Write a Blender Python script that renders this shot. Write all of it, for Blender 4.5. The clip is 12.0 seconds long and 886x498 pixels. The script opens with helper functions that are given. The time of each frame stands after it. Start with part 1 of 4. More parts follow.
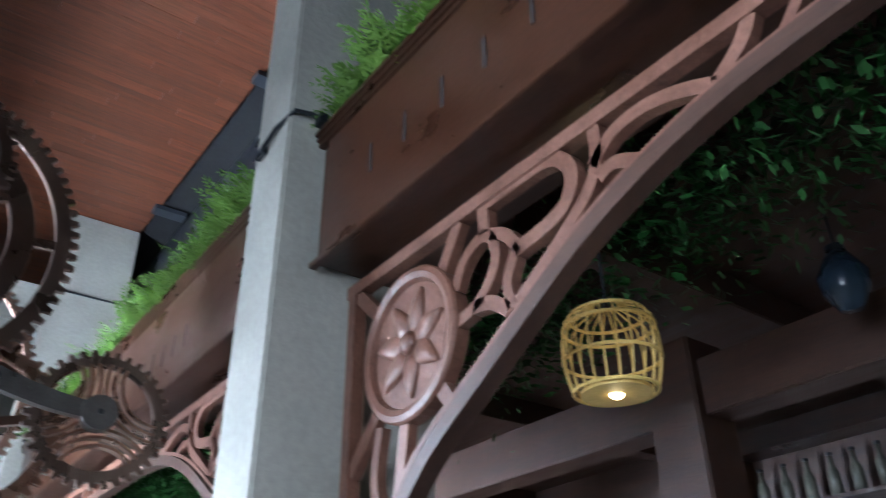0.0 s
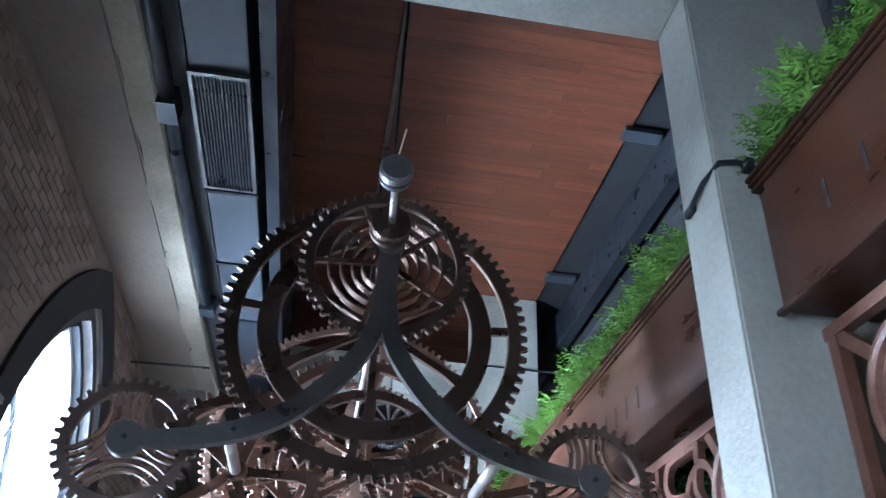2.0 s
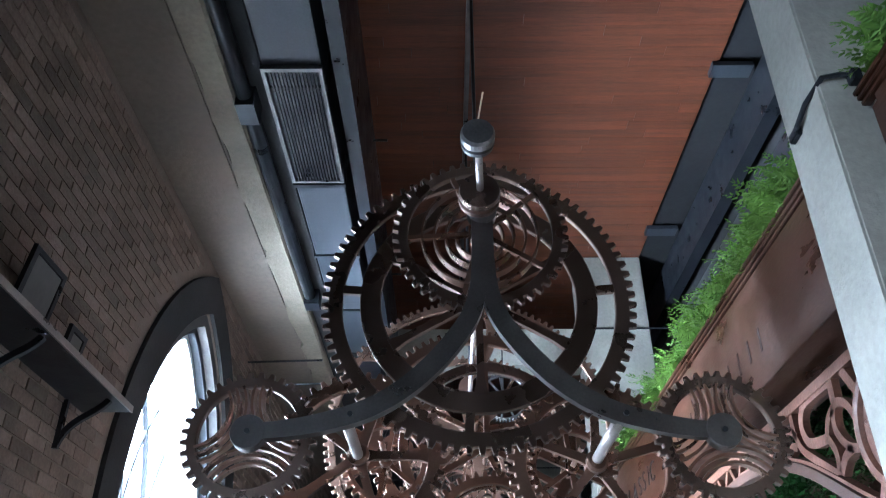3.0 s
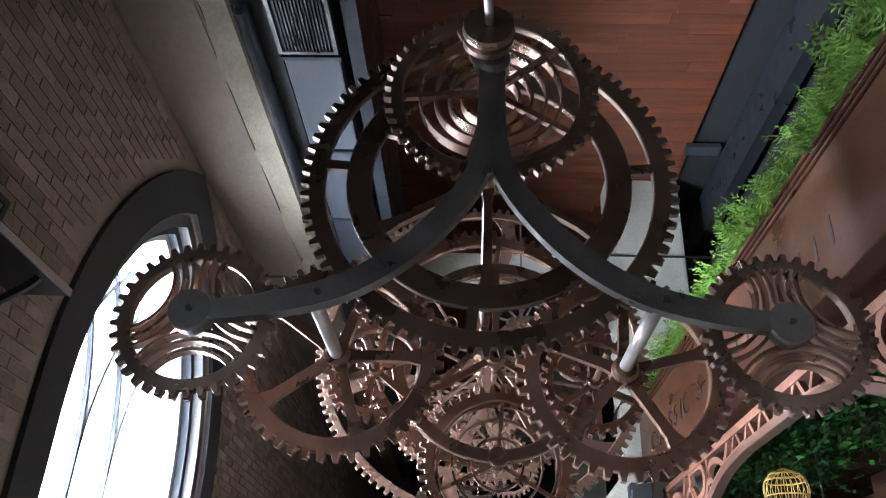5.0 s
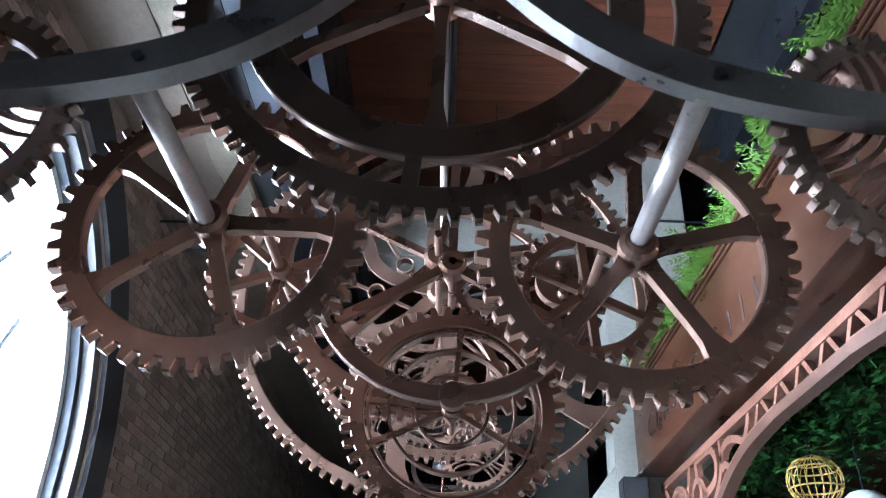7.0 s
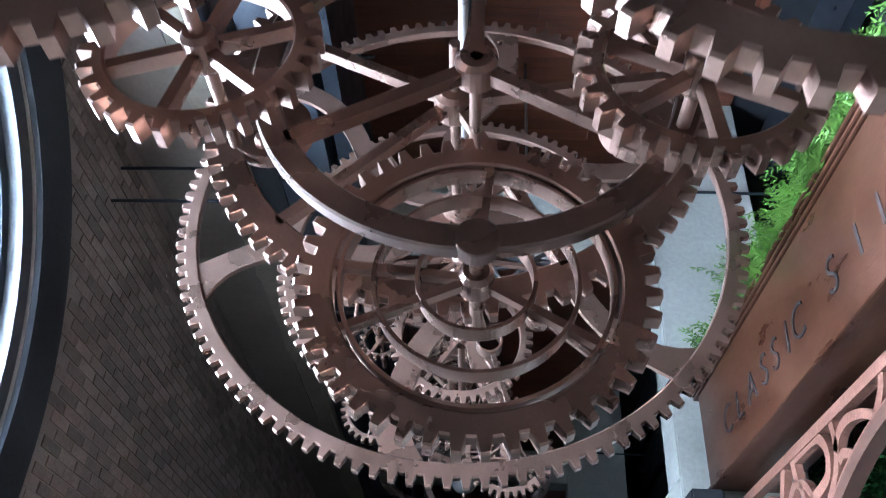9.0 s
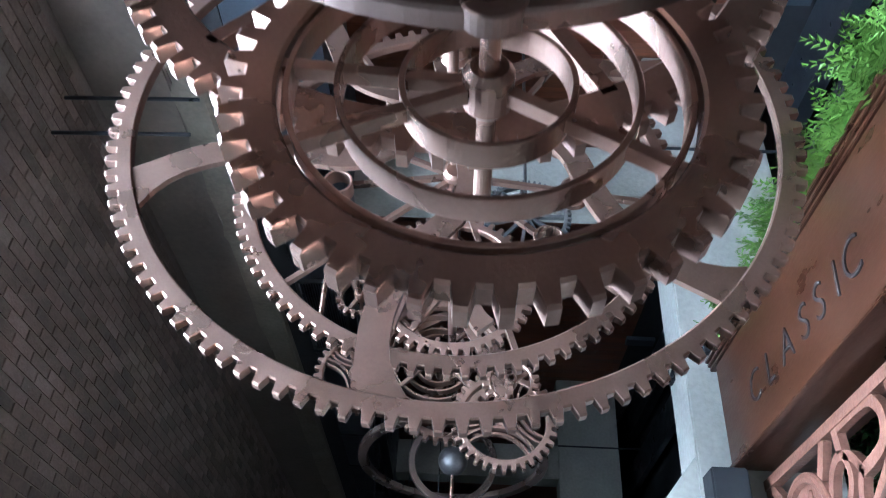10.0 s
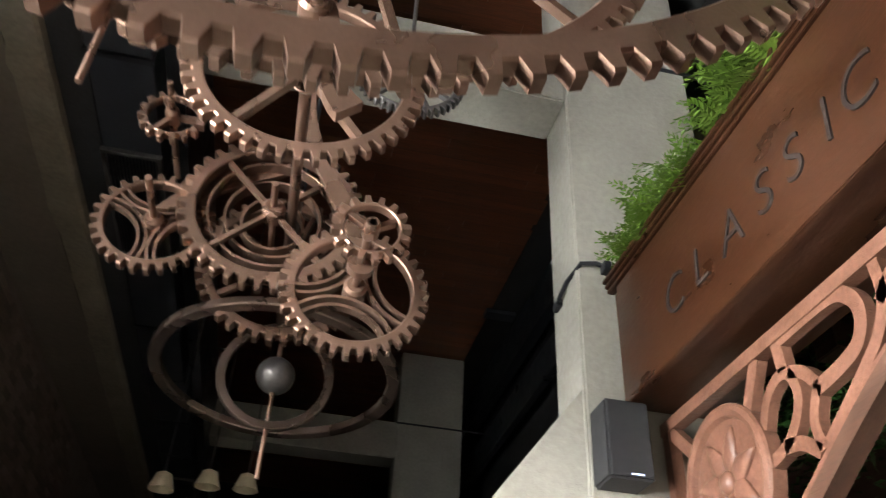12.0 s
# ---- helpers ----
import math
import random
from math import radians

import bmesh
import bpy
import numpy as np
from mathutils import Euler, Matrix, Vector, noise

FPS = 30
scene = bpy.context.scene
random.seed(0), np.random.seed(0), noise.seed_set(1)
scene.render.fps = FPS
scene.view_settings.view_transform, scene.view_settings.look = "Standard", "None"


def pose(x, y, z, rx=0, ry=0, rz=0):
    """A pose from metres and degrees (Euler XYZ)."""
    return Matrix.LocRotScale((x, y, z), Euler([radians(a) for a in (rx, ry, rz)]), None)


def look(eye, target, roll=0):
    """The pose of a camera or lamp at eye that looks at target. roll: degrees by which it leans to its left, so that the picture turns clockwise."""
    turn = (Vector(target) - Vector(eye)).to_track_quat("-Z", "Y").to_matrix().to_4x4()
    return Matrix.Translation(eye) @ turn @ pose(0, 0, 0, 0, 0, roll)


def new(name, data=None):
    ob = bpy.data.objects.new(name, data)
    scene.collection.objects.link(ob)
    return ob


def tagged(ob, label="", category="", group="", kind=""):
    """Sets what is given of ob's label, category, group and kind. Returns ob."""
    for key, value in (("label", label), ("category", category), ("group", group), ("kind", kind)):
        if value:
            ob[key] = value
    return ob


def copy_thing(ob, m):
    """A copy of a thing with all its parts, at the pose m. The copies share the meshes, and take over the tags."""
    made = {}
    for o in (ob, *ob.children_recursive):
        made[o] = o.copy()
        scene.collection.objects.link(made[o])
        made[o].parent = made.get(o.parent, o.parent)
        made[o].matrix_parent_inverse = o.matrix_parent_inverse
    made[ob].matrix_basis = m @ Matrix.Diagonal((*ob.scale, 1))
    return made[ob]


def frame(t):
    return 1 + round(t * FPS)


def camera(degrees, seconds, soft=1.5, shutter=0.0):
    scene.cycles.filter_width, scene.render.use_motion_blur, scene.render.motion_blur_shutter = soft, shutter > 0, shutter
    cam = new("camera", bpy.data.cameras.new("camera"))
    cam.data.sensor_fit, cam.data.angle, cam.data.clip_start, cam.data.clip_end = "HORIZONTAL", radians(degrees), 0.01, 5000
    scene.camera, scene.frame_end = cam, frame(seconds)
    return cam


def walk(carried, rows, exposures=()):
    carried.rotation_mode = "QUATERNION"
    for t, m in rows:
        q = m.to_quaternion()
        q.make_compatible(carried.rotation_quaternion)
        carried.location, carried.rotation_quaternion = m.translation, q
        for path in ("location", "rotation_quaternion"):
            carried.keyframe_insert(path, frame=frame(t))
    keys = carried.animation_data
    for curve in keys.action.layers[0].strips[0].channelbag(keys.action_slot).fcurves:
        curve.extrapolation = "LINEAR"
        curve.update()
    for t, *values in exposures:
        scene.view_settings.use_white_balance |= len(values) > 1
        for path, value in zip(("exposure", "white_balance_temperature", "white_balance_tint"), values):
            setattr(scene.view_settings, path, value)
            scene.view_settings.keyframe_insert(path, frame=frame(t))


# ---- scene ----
cam = camera(58.4, 12.0, 1.0, 0.3)
PATH = [
    (0, (0.146, 0.042, 1.529), (1.181, 1.427, 2.534), -0.8),
    (0.5, (-0.084, -0.006, 1.534), (0.66, 1.529, 2.578), 0.5),
    (1, (-0.226, 0.028, 1.554), (0.309, 1.644, 2.604), 1.4),
    (1.5, (-0.314, 0.045, 1.56), (0.08, 1.693, 2.622), 2.4),
    (2, (-0.367, 0.065, 1.551), (-0.14, 1.734, 2.63), 2.9),
    (2.5, (-0.365, 0.109, 1.557), (-0.289, 1.793, 2.633), 0.7),
    (3, (-0.349, 0.164, 1.553), (-0.358, 1.882, 2.578), -0.1),
    (4.8, (-0.195, 1.0, 1.548), (-0.28, 2.766, 2.484), 2.2),
    (5, (-0.21, 1.113, 1.576), (-0.29, 2.884, 2.502), 2.3),
    (5.5, (-0.124, 1.437, 1.554), (-0.192, 3.209, 2.478), 2.5),
    (6, (-0.037, 1.783, 1.545), (-0.089, 3.548, 2.483), 2.3),
    (6.5, (-0.039, 2.183, 1.569), (-0.077, 3.942, 2.52), 2.5),
    (6.7, (-0.06, 2.334, 1.571), (-0.09, 4.087, 2.533), 2.4),
    (8.3, (-0.045, 3.542, 1.561), (-0.134, 5.213, 2.655), 3.1),
    (8.5, (-0.064, 3.671, 1.563), (-0.153, 5.339, 2.662), 3.0),
    (9, (-0.049, 4.014, 1.542), (-0.143, 5.67, 2.659), 3.5),
    (9.5, (-0.038, 4.382, 1.555), (-0.133, 6.034, 2.679), 3.8),
    (10, (-0.085, 4.751, 1.59), (-0.143, 6.398, 2.724), 3.3),
    (10.5, (-0.059, 5.094, 1.574), (-0.074, 6.742, 2.707), 2.7),
    (11, (-0.008, 5.424, 1.609), (0.012, 7.066, 2.751), 2.1),
    (11.5, (-0.029, 5.794, 1.623), (0.069, 7.423, 2.779), 1.3),
    (12, (-0.002, 6.146, 1.621), (0.3, 7.74, 2.79), 3.2),
]
walk(cam, [(t, look(eye, target, roll)) for t, eye, target, roll in PATH],
     exposures=[(0, 0.8, 5200, 8), (1.0, 0.8, 5000, 6), (2.5, 0.85, 4800, 5), (3.2, 0.8, 5200, 7), (5, 0.55, 5700, 10), (6.5, 0.65, 5300, 8), (8.4, 0.7, 4800, 6), (9.5, 0.7, 4800, 6), (11, 0.45, 5200, 7), (12, 0.25, 6900, 10)])


# ---- light ----
world = bpy.data.worlds.new("world")
scene.world = world
world.use_nodes = True
wn = world.node_tree.nodes
sky = wn.new("ShaderNodeTexSky")
sky.sky_type = "NISHITA"
sky.sun_disc = False
sky.sun_elevation, sky.sun_rotation = radians(38), radians(-80)
world.node_tree.links.new(sky.outputs[0], wn["Background"].inputs[0])
wn["Background"].inputs[1].default_value = 0.12

BAY, PIER_Y, PIER_D = 6.55, 2.97, 0.39      # bay length, first pier's near face, its depth
FACE_X, PIER_X1 = 1.39, 2.28                # the piers' room side and outer side
WALL_X, TOP_Z = -2.5, 7.0


def area_light(name, m, sx, sy, watts, colour):
    d = bpy.data.lights.new(name, "AREA")
    d.shape, d.size, d.size_y, d.energy, d.color = "RECTANGLE", sx, sy, watts, colour
    ob = new(name, d)
    ob.matrix_world = m
    return ob


WINDOWS = [6.62 + BAY * k for k in (-1, 0)]
for wy in WINDOWS:
    area_light("window_light", look((WALL_X - 0.85, wy, 2.95), (0.0, wy, 1.9)), 2.6, 3.9, 1250 if wy > 0.5 else 190, (0.93, 0.97, 1.0)).data.spread = radians(145)


# ---- materials ----
def mat(name, base, second, rough=0.6, metal=0.0, scale=4.0, fine=40.0, bump=0.15, stretch=(1, 1, 1), spread=0.0, wear=0.5, island=False):
    """Two-scale noise mix of two colours with bump and varied gloss; spread varies each piece."""
    m = bpy.data.materials.new(name)
    m.use_nodes = True
    nt = m.node_tree
    n, link = nt.nodes, nt.links.new
    bs = n["Principled BSDF"]
    tc = n.new("ShaderNodeTexCoord")
    mp = n.new("ShaderNodeMapping")
    mp.inputs["Scale"].default_value = stretch
    link(tc.outputs["Object"], mp.inputs[0])
    if spread or island:
        rnd = n.new("ShaderNodeNewGeometry") if island else n.new("ShaderNodeObjectInfo")
        out = rnd.outputs["Random Per Island"] if island else rnd.outputs["Random"]
        mul = n.new("ShaderNodeMath")
        mul.operation = "MULTIPLY"
        mul.inputs[1].default_value = 37.0
        link(out, mul.inputs[0])
        link(mul.outputs[0], mp.inputs["Location"])
    big, small = n.new("ShaderNodeTexNoise"), n.new("ShaderNodeTexNoise")
    for t, sc in ((big, scale), (small, fine)):
        t.inputs["Scale"].default_value = sc
        t.inputs["Detail"].default_value = 4
        t.inputs["Roughness"].default_value = 0.55
        link(mp.outputs[0], t.inputs["Vector"])
    ramp = n.new("ShaderNodeValToRGB")
    ramp.color_ramp.elements[0].position, ramp.color_ramp.elements[1].position = 0.5 - 0.38 * wear, 0.5 + 0.38 * wear
    ramp.color_ramp.elements[0].color, ramp.color_ramp.elements[1].color = (*base, 1), (*second, 1)
    mixf = n.new("ShaderNodeMix")
    mixf.inputs[0].default_value = 0.4
    link(big.outputs[0], mixf.inputs[2])
    link(small.outputs[0], mixf.inputs[3])
    link(mixf.outputs[0], ramp.inputs[0])
    col = ramp.outputs[0]
    if spread:
        hsv = n.new("ShaderNodeHueSaturation")
        mr = n.new("ShaderNodeMapRange")
        mr.inputs[3].default_value, mr.inputs[4].default_value = 1 - spread, 1 + spread
        link(out, mr.inputs[0])
        link(mr.outputs[0], hsv.inputs["Value"])
        link(col, hsv.inputs["Color"])
        col = hsv.outputs[0]
    link(col, bs.inputs["Base Color"])
    mr2 = n.new("ShaderNodeMapRange")
    mr2.inputs[1].default_value, mr2.inputs[2].default_value = 0.2, 0.8
    mr2.inputs[3].default_value, mr2.inputs[4].default_value = max(rough - 0.15, 0.05), min(rough + 0.15, 1)
    link(big.outputs[0], mr2.inputs[0])
    link(mr2.outputs[0], bs.inputs["Roughness"])
    bs.inputs["Metallic"].default_value = metal
    if bump:
        b = n.new("ShaderNodeBump")
        b.inputs["Strength"].default_value = bump
        b.inputs["Distance"].default_value = 0.01
        link(small.outputs[0], b.inputs["Height"])
        link(b.outputs[0], bs.inputs["Normal"])
    return m


def glow(name, colour, strength):
    m = bpy.data.materials.new(name)
    m.use_nodes = True
    bs = m.node_tree.nodes["Principled BSDF"]
    bs.inputs["Base Color"].default_value = (*colour, 1)
    bs.inputs["Emission Color"].default_value = (*colour, 1)
    bs.inputs["Emission Strength"].default_value = strength
    return m


RUST = mat("rusted_brown_metal", (0.165, 0.098, 0.07), (0.29, 0.18, 0.135), 0.3, 0.8, 4, 110, 0.1, spread=0.12, wear=1.0)
RUST_DARK = mat("dark_brown_metal", (0.11, 0.074, 0.058), (0.19, 0.135, 0.11), 0.3, 0.85, 4, 110, 0.1, spread=0.1, wear=1.0)
FORK_METAL = mat("dark_grey_brown_metal", (0.09, 0.082, 0.08), (0.15, 0.138, 0.132), 0.36, 0.75, 5, 70, 0.08)
STEEL = mat("grey_painted_steel", (0.11, 0.108, 0.11), (0.20, 0.19, 0.188), 0.38, 0.75, 6, 70, 0.08)
ROD = mat("pale_worn_steel", (0.32, 0.28, 0.26), (0.5, 0.45, 0.42), 0.35, 0.6, 6, 70, 0.05)
DARK_STONE = mat("dark_moulding", (0.02, 0.021, 0.024), (0.045, 0.044, 0.045), 0.8, 0, 4, 40, 0.2)
PICTURE = mat("dull_grey_picture", (0.10, 0.10, 0.10), (0.22, 0.21, 0.2), 0.5, 0, 9, 30, 0.0, wear=1)
CREAM = mat("cream_lamp_shade", (0.6, 0.5, 0.33), (0.75, 0.66, 0.46), 0.6)
BOTTLE = mat("dull_bottle_glass", (0.04, 0.042, 0.034), (0.16, 0.15, 0.115), 0.18, 0, 7, 30, 0.0, wear=0.8, spread=0.3)
LANTERN = mat("dark_blue_glass", (0.008, 0.014, 0.02), (0.02, 0.03, 0.045), 0.15, 0, 5, 30, 0.0)
CONCRETE = mat("raw_concrete", (0.23, 0.222, 0.19), (0.43, 0.413, 0.36), 0.85, 0, 2.0, 26, 0.5, wear=0.75)
CEIL_WOOD = mat("red_brown_plank", (0.07, 0.021, 0.01), (0.185, 0.06, 0.027), 0.5, 0, 1.6, 14, 0.12, stretch=(0.6, 9, 9), spread=0.18, island=True)
WOOD = mat("stained_brown_wood", (0.015, 0.0055, 0.003), (0.052, 0.0175, 0.007), 0.34, 0, 1.6, 18, 0.15, stretch=(3, 0.9, 3), wear=0.6)
WOOD_DARK = mat("dark_brown_wood", (0.03, 0.014, 0.009), (0.075, 0.032, 0.018), 0.5, 0, 1.8, 16, 0.12, stretch=(6, 0.7, 6))
CARVED = mat("dark_carved_letter", (0.008, 0.004, 0.003), (0.02, 0.01, 0.006), 0.9)
PINK = mat("pinkish_carved_wood", (0.07, 0.029, 0.018), (0.19, 0.086, 0.056), 0.42, 0, 5, 45, 0.3, wear=0.5)
BRICK = mat("brown_brick", (0.15, 0.108, 0.085), (0.34, 0.258, 0.21), 0.9, 0, 3, 40, 0.4, spread=0.3)
BRICK_REST = mat("brown_brick_far", (0.15, 0.108, 0.085), (0.34, 0.258, 0.21), 0.9, 0, 3, 40, 0.4, spread=0.3, island=True)
MORTAR = mat("grey_mortar", (0.2, 0.16, 0.132), (0.32, 0.26, 0.215), 0.95, 0, 5, 50, 0.4)
# one beam's plaster in a lit and a shaded tone, light put into colour
PLASTER = mat("lit_aged_plaster", (0.11, 0.095, 0.07), (0.4, 0.35, 0.265), 0.9, 0, 3, 30, 0.4, wear=1)
SOFFIT = mat("shaded_brown_aged_plaster", (0.13, 0.105, 0.085), (0.27, 0.225, 0.18), 0.9, 0, 1.5, 22, 0.35, wear=0.9)
BLACK = mat("black_painted_metal", (0.012, 0.014, 0.018), (0.03, 0.032, 0.038), 0.35, 0.3, 5, 50, 0.05)
DUCT = mat("galvanised_duct", (0.025, 0.029, 0.036), (0.05, 0.056, 0.067), 0.5, 0.1, 3, 60, 0.06)
# near black; on wall_upper_east this colour stands in for a deep recess's shade
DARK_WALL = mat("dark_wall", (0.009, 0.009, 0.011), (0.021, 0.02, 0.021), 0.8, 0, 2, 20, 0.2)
FLOOR = mat("grey_stone_floor", (0.11, 0.103, 0.09), (0.18, 0.17, 0.15), 0.5, 0, 2, 30, 0.1)
FERN = mat("fresh_green_fern", (0.045, 0.12, 0.012), (0.17, 0.29, 0.035), 0.55, 0, 6, 30, 0.0, spread=0.2, wear=0.9)
IVY = mat("dark_green_leaf", (0.015, 0.07, 0.012), (0.05, 0.16, 0.03), 0.5, 0, 6, 30, 0.0, wear=0.9)
BAMBOO = mat("yellow_bamboo", (0.55, 0.36, 0.08), (0.8, 0.58, 0.2), 0.5, 0, 9, 60, 0.1)
WHITE = mat("white_paint", (0.7, 0.72, 0.72), (0.8, 0.82, 0.82), 0.5, 0, 3, 40, 0.08)
SKY_GLOW = glow("bright_sky", (0.93, 0.97, 1.0), 9.0)
BULB = glow("warm_bulb", (1.0, 0.72, 0.35), 14)
LED = glow("blue_led", (0.6, 0.7, 1.0), 1)


# ---- mesh helpers ----
def mesh_ob(name, bm, material, smooth=False):
    me = bpy.data.meshes.new(name)
    bmesh.ops.recalc_face_normals(bm, faces=bm.faces)
    bm.to_mesh(me)
    bm.free()
    me.materials.append(material)
    if smooth:
        for p in me.polygons:
            p.use_smooth = True
    return new(name, me)


def part(name, bm, material, parent, label="", smooth=False):
    ob = mesh_ob(name, bm, material, smooth)
    ob.parent = parent
    if label:
        tagged(ob, label)
    return ob


def thing(name, at, label, category, group="", kind=""):
    ob = new(name)
    ob.location = at
    return tagged(ob, label, category, group, kind)


def box(bm, x0, x1, y0, y1, z0, z1, bevel=0.0):
    vs = [bm.verts.new((x, y, z)) for x in (x0, x1) for y in (y0, y1) for z in (z0, z1)]
    fs = [bm.faces.new([vs[i] for i in q]) for q in ((0, 1, 3, 2), (4, 6, 7, 5), (0, 4, 5, 1), (2, 3, 7, 6), (0, 2, 6, 4), (1, 5, 7, 3))]
    if bevel:
        bmesh.ops.bevel(bm, geom=list({e for f in fs for e in f.edges}), offset=bevel, segments=2, affect="EDGES")
    return bm


def new_box(*a, bevel=0.0):
    return box(bmesh.new(), *a, bevel=bevel)


def lathe(bm, profile, m=None, seg=28):
    """Profile of (radius, height) turned round z, then moved by m."""
    m = m or Matrix()
    rings = []
    for r, h in profile:
        if r < 1e-5:
            rings.append([bm.verts.new(m @ Vector((0, 0, h)))])
        else:
            rings.append([bm.verts.new(m @ Vector((r * math.cos(a), r * math.sin(a), h))) for a in (2 * math.pi * i / seg for i in range(seg))])
    for a, b in zip(rings, rings[1:]):
        for i in range(seg):
            j = (i + 1) % seg
            q = [a[i % len(a)], a[j % len(a)], b[j % len(b)], b[i % len(b)]]
            q = list(dict.fromkeys(q))
            if len(q) > 2:
                bm.faces.new(q)
    return bm


ALONG_Y = pose(0, 0, 0, -90, 0, 0)      # turns local z into world +y


def axle(bm, x, z, y0, y1, r):
    return lathe(bm, [(0, y0), (r, y0), (r, y1), (0, y1)], Matrix.Translation((x, 0, z)) @ ALONG_Y, 20)


def tube(bm, pts, r, seg=8):
    pts = [Vector(p) for p in pts]
    rings = []
    for i, p in enumerate(pts):
        d = (pts[min(i + 1, len(pts) - 1)] - pts[max(i - 1, 0)]).normalized()
        u = d.orthogonal().normalized() if i == 0 else (rings_u - d * rings_u.dot(d)).normalized()
        rings_u = u
        v = d.cross(u)
        rings.append([bm.verts.new(p + r * (math.cos(a) * u + math.sin(a) * v)) for a in (2 * math.pi * k / seg for k in range(seg))])
    for a, b in zip(rings, rings[1:]):
        for k in range(seg):
            bm.faces.new((a[k], a[(k + 1) % seg], b[(k + 1) % seg], b[k]))
    bm.faces.new(rings[0])
    bm.faces.new(rings[-1])
    return bm


def ring_xz(bm, outer, inner, y0, y1):
    """Closed ring in the xz plane between two loops of (x, z) of equal length, from y0 to y1."""
    n = len(outer)
    wide = max(math.hypot(*p) for p in outer) - max(math.hypot(*p) for p in inner)
    c = min(0.006, 0.12 * wide, 0.2 * (y1 - y0))
    grow = lambda p, d: (p[0] * (1 + d / max(math.hypot(*p), 0.02)), p[1] * (1 + d / max(math.hypot(*p), 0.02)))
    v = [[bm.verts.new((p[0], y, p[1])) for p in loop] for loop in (outer, inner) for y in (y0 + c, y1)]
    of, ob_, nf, nb = v
    cf, ci = [[bm.verts.new((q[0], y0, q[1])) for q in (grow(p, d) for p in loop)] for loop, d in ((outer, -c), (inner, c))]
    for i in range(n):
        j = (i + 1) % n
        bm.faces.new((cf[i], cf[j], ci[j], ci[i]))
        bm.faces.new((of[i], of[j], cf[j], cf[i]))
        bm.faces.new((ci[i], ci[j], nf[j], nf[i]))
        bm.faces.new((ob_[i], nb[i], nb[j], ob_[j]))
        bm.faces.new((of[i], ob_[i], ob_[j], of[j]))
        bm.faces.new((nf[i], nf[j], nb[j], nb[i]))
    return bm


def circle(r, n):
    return [(r * math.cos(2 * math.pi * i / n), r * math.sin(2 * math.pi * i / n)) for i in range(n)]


def ribbon(bm, pts, width, y0, y1, taper=None):
    """A strip of given width along (x, z) points, with depth from y0 to y1."""
    pts = [Vector((p[0], p[1], 0)) for p in pts]
    left, right = [], []
    for i, p in enumerate(pts):
        d = (pts[min(i + 1, len(pts) - 1)] - pts[max(i - 1, 0)]).normalized()
        nrm = Vector((-d.y, d.x, 0)) * (width * (taper(i / (len(pts) - 1)) if taper else 1) / 2)
        left.append(p + nrm)
        right.append(p - nrm)
    rows = [[bm.verts.new((q.x, y, q.y)) for q in side] for side in (left, right) for y in (y0, y1)]
    lf, lb, rf, rb = rows
    for i in range(len(pts) - 1):
        bm.faces.new((lf[i], lf[i + 1], rf[i + 1], rf[i]))
        bm.faces.new((lb[i], rb[i], rb[i + 1], lb[i + 1]))
        bm.faces.new((lf[i], lb[i], lb[i + 1], lf[i + 1]))
        bm.faces.new((rf[i], rf[i + 1], rb[i + 1], rb[i]))
    for k in (0, -1):
        bm.faces.new((lf[k], lb[k], rb[k], rf[k]))
    return bm


def bezier(p0, p1, p2, p3, n=14):
    out = []
    for i in range(n + 1):
        t = i / n
        out.append(tuple((1 - t) ** 3 * a + 3 * (1 - t) ** 2 * t * b + 3 * (1 - t) * t * t * c + t ** 3 * d for a, b, c, d in zip(p0, p1, p2, p3)))
    return out


# ---- the setting ----
Y0, Y1 = PIER_Y - BAY, 22.6
tagged(mesh_ob("floor", new_box(-2.9, 6.6, Y0 - 0.3, Y1 + 0.3, -0.1, 0), FLOOR), "grey stone floor of the hall", "floor", kind="structure")
bm = bmesh.new()
rng = random.Random(5)
y = Y0
while y < Y1:
    w = 0.135
    x = WALL_X - rng.random() * 2
    while x < PIER_X1:
        ln = 2.4
        a, b = max(x, WALL_X), min(x + ln, PIER_X1)
        if b - a > 0.05:
            dz = rng.uniform(0, 0.003)
            box(bm, a + 0.002, b - 0.002, y + 0.001, y + w - 0.001, TOP_Z + dz, TOP_Z + 0.03)
        x += ln
    y += w
tagged(mesh_ob("ceiling", bm, CEIL_WOOD), "red-brown wooden plank ceiling", "ceiling", kind="structure")
tagged(mesh_ob("ceiling_slab", new_box(-2.9, 6.6, Y0 - 0.3, Y1 + 0.3, TOP_Z + 0.034, TOP_Z + 0.25), DARK_WALL), "dark slab above the plank ceiling", "ceiling", kind="structure")
tagged(mesh_ob("wall_south", new_box(-2.9, 6.6, Y0 - 0.3, Y0 - 0.002, 0, TOP_Z), CONCRETE), "plain grey concrete end wall", "wall", kind="structure")
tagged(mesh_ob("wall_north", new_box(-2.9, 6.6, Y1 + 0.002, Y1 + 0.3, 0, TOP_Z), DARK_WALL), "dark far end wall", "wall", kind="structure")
tagged(mesh_ob("wall_east", new_box(6.3, 6.6, Y0, Y1, 0, TOP_Z), WOOD_DARK), "dark brown panelled wall of the side room", "wall", kind="structure")
# a shallow panel, coloured almost black in place of the recess's shade
tagged(mesh_ob("wall_upper_east", new_box(2.85, 3.0, Y0, Y1, 4.1, TOP_Z), DARK_WALL), "wall set back above the planters, the recess's shade put into its near-black colour", "wall", kind="structure")
